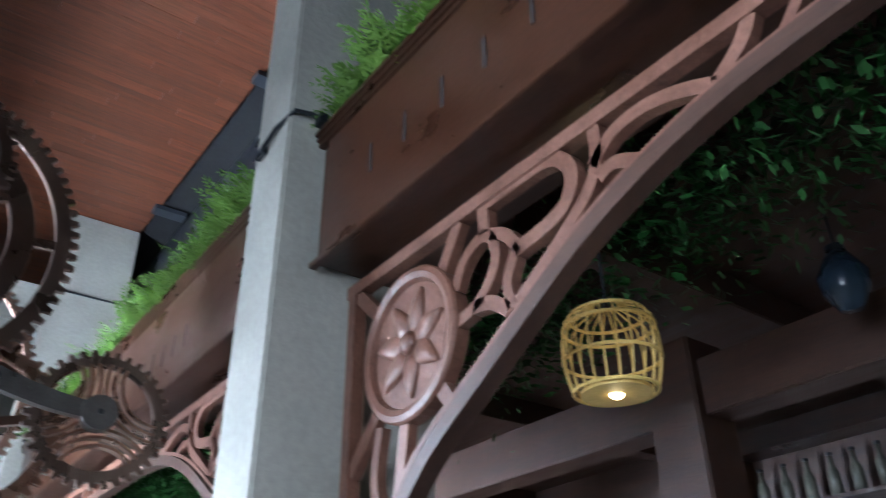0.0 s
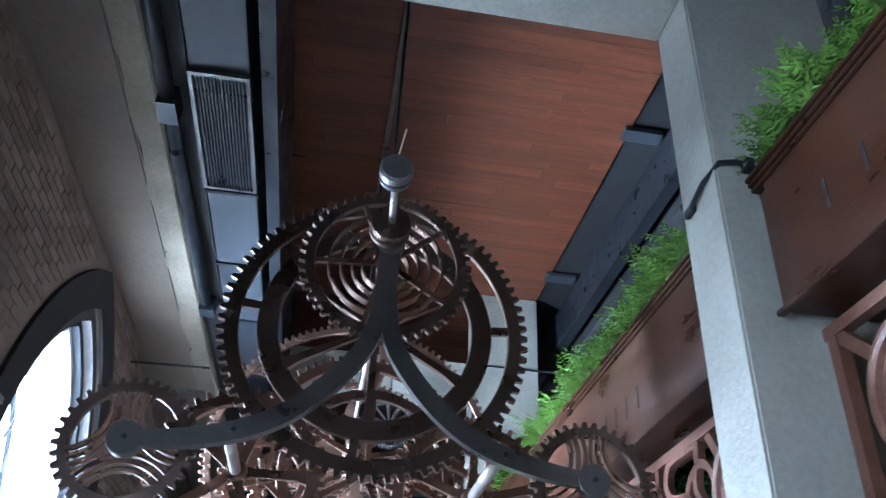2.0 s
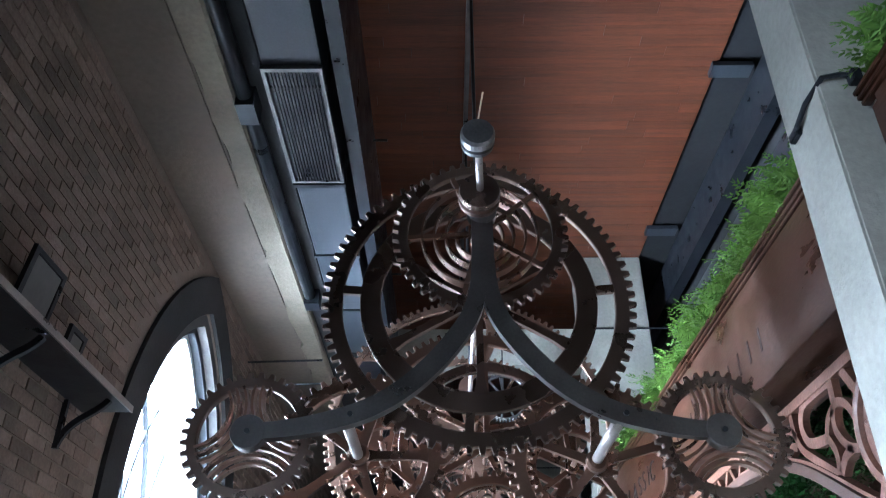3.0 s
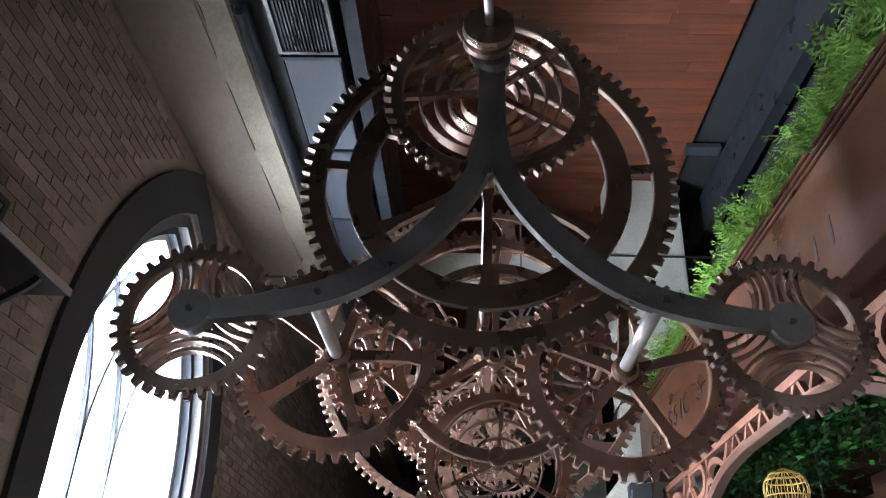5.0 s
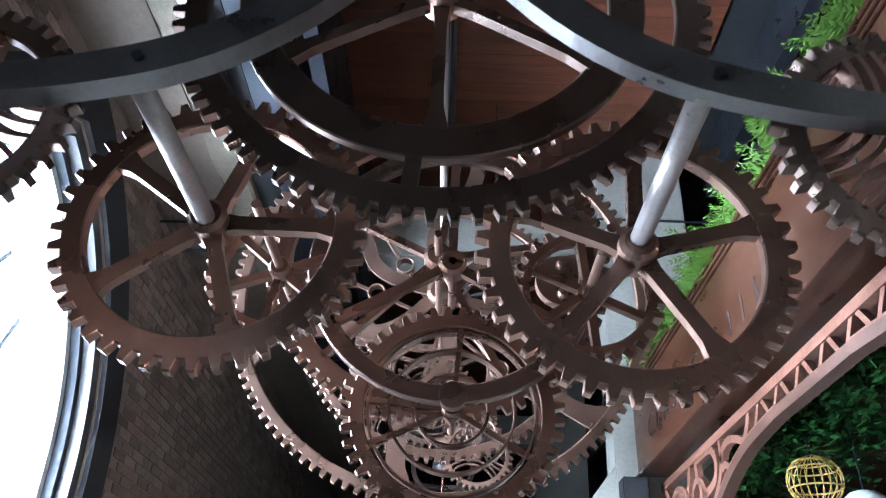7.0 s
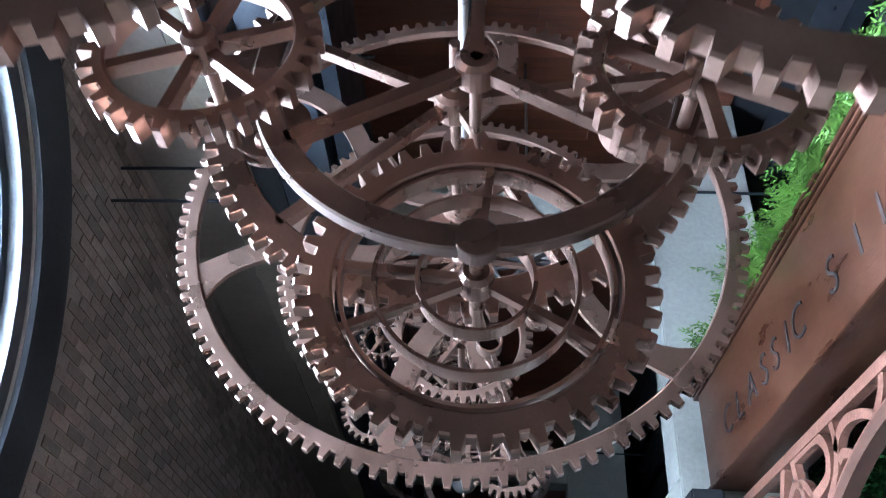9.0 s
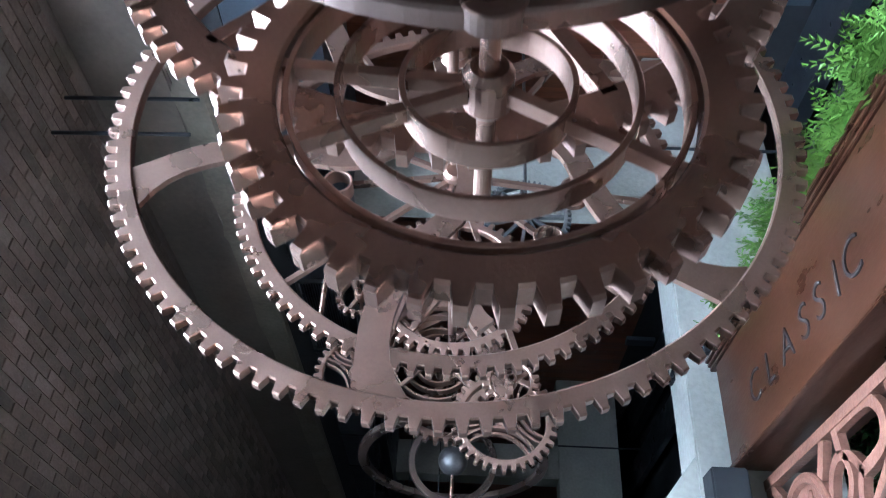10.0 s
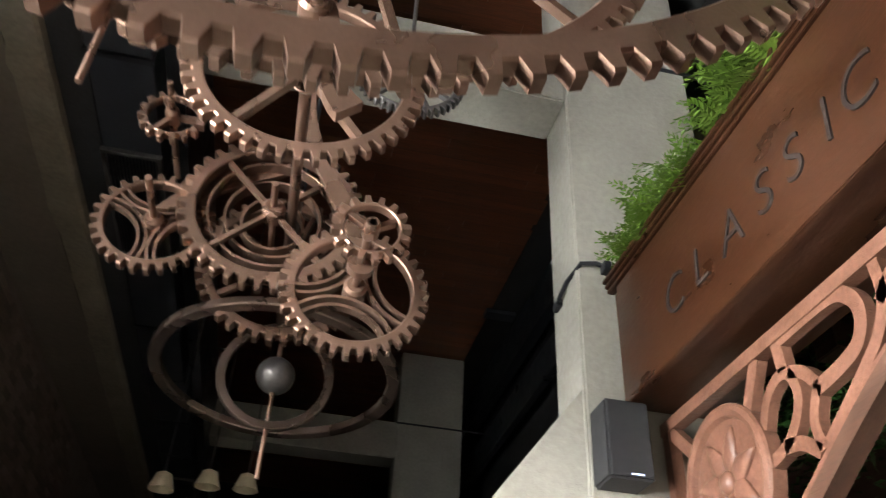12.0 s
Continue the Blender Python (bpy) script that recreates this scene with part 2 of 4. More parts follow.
tagged(mesh_ob("ceiling_side", new_box(1.95, 6.6, Y0, Y1, 3.6, 3.9), WOOD_DARK), "dark brown ceiling of the side room", "ceiling", kind="structure")

PIERS = [PIER_Y + BAY * k for k in range(-1, 4)]
for py in PIERS:
    p = thing("concrete_pier", (FACE_X, py, 0), "raw grey concrete pier rising to the plank ceiling", "pillar", "concrete piers", "structure")
    part("shaft", new_box(0, PIER_X1 - FACE_X, 0, PIER_D, 0, TOP_Z - 0.004, bevel=0.012), CONCRETE, p)
    b = thing("tie_beam", (WALL_X, py, 5.43), "raw grey concrete beam spanning between the walls", "beam", "tie beams", "structure")
    part("beam", new_box(0.76, FACE_X - WALL_X - 0.003, 0.004, PIER_D - 0.004, 0, 0.5, bevel=0.012), CONCRETE, b)

# the left wall with its pointed windows
W_HALF, SPRING, APEX, SILL = 1.28, 2.75, 4.72, 1.0


def gothic(half, spring, apex, sill, n=14):
    """Outline of a pointed opening as (offset, z), from the near sill corner over the apex."""
    h = apex - spring
    r = (half * half + h * h) / (2 * half)
    pts = [(-half, sill)]
    a1 = math.acos((r - half) / r)
    for i in range(n + 1):
        a = a1 * i / n
        pts.append((-half + r - r * math.cos(a), spring + r * math.sin(a)))
    return pts + [(-u, z) for u, z in reversed(pts[:-1])]


def wall_piece(bm, y0, y1, x0, x1, cut):
    """Wall from y0 to y1 up to z 5.2 with one pointed opening: front and back faces in columns, and the reveal."""
    mid = (y0 + y1) / 2
    n = len(cut)
    for x in (x0, x1):
        lo = [bm.verts.new((x, mid + u, z)) for u, z in cut]
        hi = [bm.verts.new((x, mid + u, 5.2)) for u, z in cut]
        for i in range(1, n - 2):
            bm.faces.new((lo[i], lo[i + 1], hi[i + 1], hi[i]))
        for s, a, b in ((y0, 0, 1), (y1, n - 1, n - 2)):
            v = [bm.verts.new((x, s, z)) for z in (0, 5.2)]
            foot = bm.verts.new((x, mid + cut[a][0], 0))
            bm.faces.new((v[0], foot, lo[a], lo[b], hi[b], v[1]))
        f0, f1 = bm.verts.new((x, mid + cut[0][0], 0)), bm.verts.new((x, mid + cut[-1][0], 0))
        bm.faces.new((f0, f1, lo[-1], lo[0]))
    a = [bm.verts.new((x0, mid + u, z)) for u, z in cut]
    b = [bm.verts.new((x1, mid + u, z)) for u, z in cut]
    for i in range(n):
        j = (i + 1) % n
        bm.faces.new((a[i], a[j], b[j], b[i]))


CUT = gothic(W_HALF, SPRING, APEX, SILL)
bm = bmesh.new()
for wy in WINDOWS:
    wall_piece(bm, wy - BAY / 2, wy + BAY / 2, WALL_X, WALL_X - 0.56, CUT)
box(bm, WALL_X - 0.56, WALL_X, WINDOWS[-1] + BAY / 2, Y1, 0, 5.2)
box(bm, WALL_X - 0.56, WALL_X, Y0 - 0.3, WINDOWS[0] - BAY / 2, 0, 5.2)
box(bm, WALL_X - 0.56, WALL_X, Y0 - 0.3, Y1, 5.2, TOP_Z)
wall_west = tagged(mesh_ob("wall_west", bm, MORTAR), "brown brick wall with pointed arched windows", "wall", kind="structure")
# the beam's dim part, its shade carried by the darker plaster
tagged(mesh_ob("wall_beam", new_box(WALL_X + 0.002, -1.965, Y0, Y1, 5.15, TOP_Z - 0.004, bevel=0.015), SOFFIT), "brown plastered beam along the brick wall, its shade put into the darker colour", "beam", kind="structure")


def rough_strip(x0, x1, y0, y1, z0, z1, seed):
    """A long strip whose inner lower edge is broken unevenly."""
    rng = random.Random(seed)
    bm = bmesh.new()
    rings, y = [], y0
    while y < y1:
        xa, za = x0 + rng.gauss(0, 0.014), z0 + rng.uniform(0, 0.006)
        rings.append([bm.verts.new((x, y, z)) for x, z in ((xa, z1), (xa, za), (x1 - 0.02, za), (x1 + rng.gauss(0, 0.004), za + 0.02), (x1, z1))])
        y += rng.uniform(0.08, 0.4)
    for a, b in zip(rings, rings[1:]):
        for i in range(5):
            bm.faces.new((a[i], a[(i + 1) % 5], b[(i + 1) % 5], b[i]))
    bm.faces.new(rings[0])
    bm.faces.new(rings[-1])
    return bm


# the beam's bright edge strip, lit by its paler plaster colour
tagged(mesh_ob("beam_edge", rough_strip(-1.96, -1.75, Y0 + 0.004, Y1 - 0.004, 5.12, TOP_Z - 0.006, 4), PLASTER), "rough edge of the plastered beam, the light on it put into its paler colour", "beam", kind="structure")


def arch_strip(bm, wy, half, apex, w, x0, x1, spring=SPRING):
    """A moulding following the pointed arch, w wide inwards."""
    a, b = gothic(half, spring, apex, SILL), gothic(half - w, spring, apex - w * 1.25, SILL)
    v = [[bm.verts.new((x, wy + u, z)) for u, z in loop] for loop in (a, b) for x in (x0, x1)]
    for i in range(len(a) - 1):
        for p, q in ((0, 1), (2, 3), (0, 2), (1, 3)):
            bm.faces.new((v[p][i], v[p][i + 1], v[q][i + 1], v[q][i]))
    for i in (0, -1):
        bm.faces.new((v[0][i], v[1][i], v[3][i], v[2][i]))
    return bm


def pointed_window(wy, name):
    w = thing(name, (0, 0, 0), "tall pointed white window with curved crossing glazing bars", "window", "pointed windows", "structure")
    part("surround", arch_strip(bmesh.new(), wy, W_HALF + 0.30, APEX + 0.38, 0.297, WALL_X + 0.001, WALL_X + 0.035), DARK_STONE, w, "dark broad arch moulding")
    part("outer_frame", arch_strip(bmesh.new(), wy, W_HALF - 0.002, APEX - 0.003, 0.09, WALL_X - 0.10, WALL_X - 0.02), STEEL, w, "grey stepped outer moulding")
    part("middle_frame", arch_strip(bmesh.new(), wy, W_HALF - 0.06, APEX - 0.08, 0.08, WALL_X - 0.17, WALL_X - 0.103), DUCT, w)
    part("inner_frame", arch_strip(bmesh.new(), wy, W_HALF - 0.12, APEX - 0.15, 0.07, WALL_X - 0.55, WALL_X - 0.173), WHITE, w, "deep white reveal")
    half, apex = W_HALF - 0.18, APEX - 0.23
    h = apex - SPRING
    r = (half * half + h * h) / (2 * half)
    xs = (WALL_X - 0.50, WALL_X - 0.46)

    def bar(pts):
        bm = bmesh.new()
        ribbon(bm, pts, 0.036, -0.02, 0.02)
        for v in bm.verts:
            v.co = Vector((sum(xs) / 2 + v.co.y, wy + v.co.x, v.co.z))
        part("glazing_bar", bm, BLACK, w)

    for k in (-0.5, 0.0, 0.5):
        bar([(k * half, SILL + 0.12), (k * half, SPRING)])
        for sgn in (-1, 1):
            pts = []
            for i in range(17):
                a = math.acos((r - half) / r) * i / 16
                u, z = k * half + sgn * (r - r * math.cos(a)), SPRING + r * math.sin(a)
                top = SPRING + math.sqrt(max(r * r - (r - half + abs(u)) ** 2, 0)) if abs(u) < half else 0
                if z < top - 0.02:
                    pts.append((u, z))
            if len(pts) > 2:
                bar(pts)
    pane = gothic(half + 0.02, SPRING, apex + 0.02, SILL + 0.1)
    bm = bmesh.new()
    f = [[bm.verts.new((x, wy + u, z)) for u, z in pane] for x in (WALL_X - 0.482, WALL_X - 0.478)]
    bm.faces.new(f[0])
    bm.faces.new(f[1])
    for i in range(len(pane)):
        j = (i + 1) % len(pane)
        bm.faces.new((f[0][i], f[0][j], f[1][j], f[1][i]))
    g = part("pane", bm, GLASS, w)
    g.visible_shadow = False


GLASS = bpy.data.materials.new("clear_glass")
GLASS.use_nodes = True
gb = GLASS.node_tree.nodes["Principled BSDF"]
gb.inputs["Transmission Weight"].default_value, gb.inputs["Roughness"].default_value, gb.inputs["IOR"].default_value = 1.0, 0.05, 1.1
for i, wy in enumerate(WINDOWS):
    pointed_window(wy, "window_%d" % (i + 1))
tagged(mesh_ob("backdrop", new_box(-6.25, -6.2, 3.0, 24, -2, 14), SKY_GLOW), "bright white sky outside the windows", "sky", kind="structure")


# ---- the clockwork ----
AX = -0.145                                  # the common axis


def gear_loops(tip, teeth, depth, inner, duty=0.46):
    outer, inn = [], []
    root = tip - depth
    for i in range(teeth):
        a = 2 * math.pi * i / teeth
        s = 2 * math.pi / teeth
        for f, r in ((0, root), (0.5 - duty / 2 - 0.07, root), (0.5 - duty / 2 + 0.07, tip), (0.5 + duty / 2 - 0.07, tip), (0.5 + duty / 2 + 0.07, root)):
            outer.append((r * math.cos(a + f * s), r * math.sin(a + f * s)))
            inn.append((inner * math.cos(a + f * s), inner * math.sin(a + f * s)))
    return outer, inn


def gear(y, x, z, tip, teeth, rim, thick, depth, label, material=None, name="gear_wheel"):
    """A toothed ring on its axle; its origin is its centre. Returns the thing."""
    g = thing(name, (x, y, z), label, "gear", "clockwork gears")
    o, i = gear_loops(tip, teeth, depth, tip - rim)
    part("toothed_rim", ring_xz(bmesh.new(), o, i, -thick / 2, thick / 2), material or RUST, g)
    return g


def hub(g, r, y0, y1, material=None):
    part("hub", lathe(bmesh.new(), [(0, y0), (r * 0.75, y0), (r, y0 + 0.015), (r, y1 - 0.015), (r * 0.75, y1), (0, y1)], ALONG_Y, 24), material or RUST, g)


def spokes(g, angles, r0, r1, w, thick, material=None, tp=None):
    for a in angles:
        a = radians(a)
        c, s = math.cos(a), math.sin(a)
        part("spoke", ribbon(bmesh.new(), [(c * (r0 + (r1 - r0) * k / 6), s * (r0 + (r1 - r0) * k / 6)) for k in range(7)], w, -thick / 2, thick / 2, tp), material or RUST, g)


def plain_ring(g, name, r, w, y0, y1, material=None, n=72):
    part(name, ring_xz(bmesh.new(), circle(r, n), circle(r - w, n), y0, y1), material or RUST, g)


def curved_bars(g, r, starts, closest, gap, count, w, thick):
    """Bundles of thin bars bowed towards the hub, from rim to rim."""
    for s in starts:
        for k in range(count):
            near = closest + gap * k
            d = r * 1.25
            rho = d - near
            half = math.acos(max(-1, min(1, (d * d + rho * rho - r * r) / (2 * d * rho))))
            c = (d * math.cos(radians(s)), d * math.sin(radians(s)))
            pts = [(c[0] - rho * math.cos(radians(s) + half * (t / 8 - 1)), c[1] - rho * math.sin(radians(s) + half * (t / 8 - 1))) for t in range(17)]
            part("curved_spoke", ribbon(bmesh.new(), pts, w, -thick / 2, thick / 2), RUST, g)


flare = lambda t: 1.0 + 0.9 * max(0, (t - 0.75) / 0.25) ** 2 + 0.5 * max(0, (0.2 - t) / 0.2) ** 2

# front wheel with the conical coil
g = gear(4.25, AX, 4.095, 0.533, 48, 0.095, 0.04, 0.035, "dark brown metal gear wheel with a conical coil inside", RUST_DARK)
hub(g, 0.06, -0.08, 0.10)
spokes(g, (40, 112, 184, 256, 328), 0.05, 0.45, 0.03, 0.03)
for k, r in enumerate((0.36, 0.285, 0.215, 0.15)):
    plain_ring(g, "coil_ring", r, 0.012, -0.02 + 0.012 * k, 0.055 + 0.012 * k)

# large double-ringed wheel
g = gear(4.705, AX, 3.878, 1.007, 82, 0.135, 0.038, 0.045, "large dark brown metal gear wheel with a second ring inside", RUST_DARK)
plain_ring(g, "inner_ring", 0.76, 0.135, -0.018, 0.018, RUST_DARK, 96)
for a in (5, 95, 175, 265):
    spokes(g, (a,), 0.755, 0.878, 0.055, 0.034, RUST_DARK)
spokes(g, (30, 90, 150, 210, 270, 330), 0.05, 0.64, 0.045, 0.045, RUST_DARK, flare)
hub(g, 0.075, -0.07, 0.07)

# end wheels of the fork
for x, lab in ((-1.36, "window"), (1.05, "planter")):
    g = gear(4.12, x, 2.80, 0.348, 36, 0.085, 0.04, 0.032, "dark brown gear wheel on the fork arm towards the " + lab, RUST_DARK)
    curved_bars(g, 0.275, (35, 155, 275), 0.06, 0.04, 3, 0.014, 0.05)
    hub(g, 0.05, -0.08, 0.06)

# pair of five-spoked wheels below the fork
for x, z, first in ((-0.871, 2.90, 0), (0.52, 2.85, 15)):
    g = gear(4.80, x, z, 0.522, 44, 0.115, 0.045, 0.04, "brown metal gear wheel with five flared spokes")
    spokes(g, [first + 72 * k for k in range(5)], 0.03, 0.42, 0.05, 0.04, None, flare)
    hub(g, 0.065, -0.07, 0.07)
    g2 = gear(5.35, x + (0.12 if x < 0 else -0.06), z + 0.12, 0.30, 28, 0.07, 0.06, 0.035, "small brown metal gear wheel behind a five-spoked wheel")
    hub(g2, 0.045, -0.06, 0.06)
    part("axle", axle(bmesh.new(), 0, 0, -0.5, 0.35, 0.018), RUST, g2)
    spokes(g2, [first + 20 + 60 * k for k in range(6)], 0.03, 0.24, 0.03, 0.04)

# wheel with coil behind the fork, its bracket ring and the toothed ring behind
g = gear(5.72, -0.057, 2.60, 0.462, 44, 0.10, 0.05, 0.04, "brown metal gear wheel with a conical coil of flat rings")
hub(g, 0.045, -0.05, 0.05)
part("axle", axle(bmesh.new(), 0, 0, -0.18, 0.3, 0.018), RUST, g)
spokes(g, (85, 175, 205, 330), 0.04, 0.38, 0.022, 0.03)
for r in (0.352, 0.265, 0.155):
    plain_ring(g, "coil_ring", r, 0.011, -0.02, 0.035)
g = thing("bracket_ring", (-0.075, 5.55, 3.18), "dark brown flat metal ring carrying an axle plate", "ring", "clockwork frames")
plain_ring(g, "ring_band", 0.615, 0.075, -0.02, 0.02, RUST_DARK, 96)
part("axle_plate", lathe(bmesh.new(), [(0, -0.024), (0.052, -0.024), (0.056, -0.021), (0.056, 0.018), (0, 0.018)], Matrix.Translation((0.018, 0, -0.58)) @ ALONG_Y), RUST_DARK, g)
spokes(g, (90, 210, 330), 0.04, 0.56, 0.04, 0.04)
hub(g, 0.06, -0.05, 0.05)
part("axle", axle(bmesh.new(), 0, 0, -0.05, 0.4, 0.018), RUST, g)
g = gear(5.9, AX, 3.40, 0.82, 74, 0.12, 0.04, 0.04, "brown metal gear ring with bolted plates")
spokes(g, (10, 82, 154, 226, 298), 0.04, 0.72, 0.035, 0.04)
hub(g, 0.07, -0.06, 0.06)
part("axle", axle(bmesh.new(), 0, 0, -0.25, 0.6, 0.018), RUST, g)
for a in (195, 350):
    c, s_ = math.cos(radians(a)), math.sin(radians(a))
    for k in (-1, 0, 1):
        part("bolt", lathe(bmesh.new(), [(0, -0.075), (0.018, -0.07), (0.026, -0.05), (0.026, -0.03), (0, -0.03)], Matrix.Translation((0.6 * c - 0.01, 0, 0.6 * s_ + 0.075 * k)) @ ALONG_Y, 12), RUST, g)
    part("bolt_plate", lathe(bmesh.new(), [(0, -0.035), (0.13, -0.035), (0.13, 0.02), (0, 0.02)], Matrix.Translation((0.6 * c, 0, 0.6 * s_)) @ ALONG_Y), RUST, g)

# the largest wheel with three curled spokes
g = gear(6.91, AX, 3.715, 1.28, 114, 0.095, 0.036, 0.038, "largest brown metal gear wheel with six curved spokes")
for k in range(6):
    a = radians(-99 + 60 * k)
    turn = lambda u, v: (u * math.cos(a) - v * math.sin(a), u * math.sin(a) + v * math.cos(a))
    pts = bezier(turn(1.215, 0.01), turn(0.9, -0.15), turn(0.66, -0.01), turn(0.5, 0.09), n=14) + bezier(turn(0.5, 0.09), turn(0.36, 0.17), turn(0.2, 0.08), turn(0.04, 0), n=10)[1:]
    part("curved_spoke", ribbon(bmesh.new(), pts, 0.105, -0.012, 0.012, lambda t: 1.0 + 0.7 * max(0, (0.12 - t) / 0.12) ** 2 - 0.25 * t), RUST, g)
hub(g, 0.085, -0.06, 0.06)

# wheel whose thin spokes carry small rings
g = gear(7.26, AX + 0.01, 3.68, 0.906, 90, 0.085, 0.036, 0.032, "brown metal gear wheel whose thin spokes carry small rings")
for k in range(11):
    a = 25 + 360 / 11 * k
    ca, sa = math.cos(radians(a)), math.sin(radians(a))
    spokes(g, (a,), 0.04, 0.428, 0.02, 0.026)
    spokes(g, (a,), 0.535, 0.83, 0.02, 0.026)
    bm = ring_xz(bmesh.new(), circle(0.06, 32), circle(0.05, 32), -0.035, 0.035)
    bmesh.ops.translate(bm, verts=bm.verts, vec=(0.482 * ca, 0, 0.482 * sa))
    part("spoke_ring", bm, RUST, g)
hub(g, 0.055, -0.05, 0.05)

# five-spoked wheel with its lever
g = gear(8.05, AX, 3.66, 0.41, 44, 0.075, 0.04, 0.035, "brown metal gear wheel with five spokes")
spokes(g, [20 + 72 * k for k in range(5)], 0.03, 0.335, 0.026, 0.035)
hub(g, 0.05, -0.06, 0.06)
g = thing("lever", (AX, 7.84, 3.72), "brown metal lever of two arms on the axle", "lever", "clockwork frames")
part("long_arm", ribbon(bmesh.new(), bezier((0, 0.03), (0.10, 0.02), (0.02, -0.30), (0.16, -0.42)), 0.085, -0.02, 0.02, lambda t: 0.9 - 0.3 * math.sin(3 * t) + 0.3 * t), RUST, g)
part("short_arm", ribbon(bmesh.new(), bezier((0, 0.03), (-0.15, 0.0), (-0.3, 0.05), (-0.62, 0.05)), 0.06, -0.02, 0.02, lambda t: 0.8 + 0.6 * max(0, t - 0.8) / 0.2), RUST, g)
part("link_rod", tube(bmesh.new(), [(-0.58, 0, 0.05), (-0.58, 0, -0.5)], 0.011), RUST, g)
hub(g, 0.055, -0.05, 0.05)

# the small train at the back
g = gear(9.0, 0.312, 4.805, 0.30, 48, 0.05, 0.05, 0.025, "dark metal gear wheel with many straight spokes", STEEL)
spokes(g, [32.7 * k for k in range(11)], 0.03, 0.262, 0.022, 0.03, STEEL)
hub(g, 0.045, -0.08, 0.08, STEEL)
part("hanger_rod", tube(bmesh.new(), [(0, 0.06, 0), (0, 0.06, TOP_Z - 4.805)], 0.012), STEEL, g)
g = gear(8.70, 0.15, 3.23, 0.285, 34, 0.065, 0.05, 0.032, "coppery brown gear wheel with bundles of curved bars")
curved_bars(g, 0.225, (20, 140, 260), 0.05, 0.035, 2, 0.012, 0.04)
hub(g, 0.045, -0.05, 0.05)
part("axle", axle(bmesh.new(), 0, 0, -0.35, 0.1, 0.014), RUST, g)
g = gear(8.42, 0.165, 3.32, 0.145, 16, 0.045, 0.04, 0.03, "small coppery brown gear wheel on a shared axle")
spokes(g, (30, 150, 270), 0.01, 0.11, 0.02, 0.03)
hub(g, 0.03, -0.05, 0.05)
part("axle", axle(bmesh.new(), 0, 0, -0.05, 0.3, 0.014), RUST, g)
g = gear(9.0, -0.70, 3.60, 0.25, 28, 0.055, 0.05, 0.03, "small brown gear wheel with curved bars")
curved_bars(g, 0.2, (90, 210, 330), 0.04, 0.03, 2, 0.012, 0.04)
hub(g, 0.04, -0.05, 0.05)
part("axle", axle(bmesh.new(), 0, 0, -0.3, 0.15, 0.014), RUST, g)
g = gear(8.75, -0.70, 3.98, 0.14, 16, 0.04, 0.04, 0.028, "small brown pinion above a gear wheel")
hub(g, 0.03, -0.05, 0.05)
part("axle", axle(bmesh.new(), 0, 0, -0.2, 0.4, 0.014), RUST, g)
spokes(g, (0, 120, 240), 0.01, 0.11, 0.02, 0.03)
g = gear(8.95, AX - 0.08, 3.72, 0.40, 38, 0.08, 0.06, 0.035, "brown gear wheel with inner rings")
for k, r in enumerate((0.28, 0.21, 0.14)):
    plain_ring(g, "coil_ring", r, 0.012, 0.04 * k, 0.06 + 0.04 * k)
spokes(g, (45, 135, 225, 315), 0.03, 0.33, 0.02, 0.03)
hub(g, 0.05, -0.05, 0.05)
part("axle", axle(bmesh.new(), 0, 0, -0.2, 0.3, 0.014), RUST, g)
g = gear(9.5, AX - 0.02, 3.80, 0.42, 38, 0.075, 0.06, 0.035, "brown gear wheel deep in the train")
spokes(g, (0, 72, 144, 216, 288), 0.03, 0.36, 0.026, 0.035)
hub(g, 0.05, -0.05, 0.05)
part("axle", axle(bmesh.new(), 0, 0, -0.3, 0.3, 0.014), RUST, g)

for x, z, y_, zt in ((0.15, 3.23, 8.52, 4.09), (-0.70, 3.60, 9.02, 4.09)):
    h = thing("hanger_arm", (x, y_, z), "brown flat metal arm carrying a small gear's axle", "arm", "clockwork frames")
    part("bar", ribbon(bmesh.new(), bezier((0, -0.02), (0.0, 0.25), (AX - x, 0.4), (AX - x, zt - z)), 0.06, -0.012, 0.012, lambda t: 1.5 - 0.8 * t), RUST, h)
    part("eye", lathe(bmesh.new(), [(0, -0.02), (0.05, -0.02), (0.05, 0.02), (0, 0.02)], ALONG_Y), RUST, h)

# armillary rings and ball
g = thing("armillary", (-0.12, 10.0, 3.46), "brown metal rings round a small polished ball", "armillary")
bm = ring_xz(bmesh.new(), circle(0.645, 96), circle(0.58, 96), -0.02, 0.02)
bmesh.ops.rotate(bm, verts=bm.verts, matrix=Matrix.Rotation(radians(84), 3, "X"))
part("flat_ring", bm, RUST_DARK, g)
bm = ring_xz(bmesh.new(), circle(0.30, 72), circle(0.255, 72), -0.02, 0.02)
part("upright_ring", bm, RUST_DARK, g)
bm = bmesh.new()
bmesh.ops.create_uvsphere(bm, u_segments=28, v_segments=18, radius=0.10)
part("ball", bm, FORK_METAL, g, "polished grey metal ball", smooth=True)
part("rod", tube(bmesh.new(), [(0, 0, 0.6), (0, 0, -0.55)], 0.012), RUST, g)

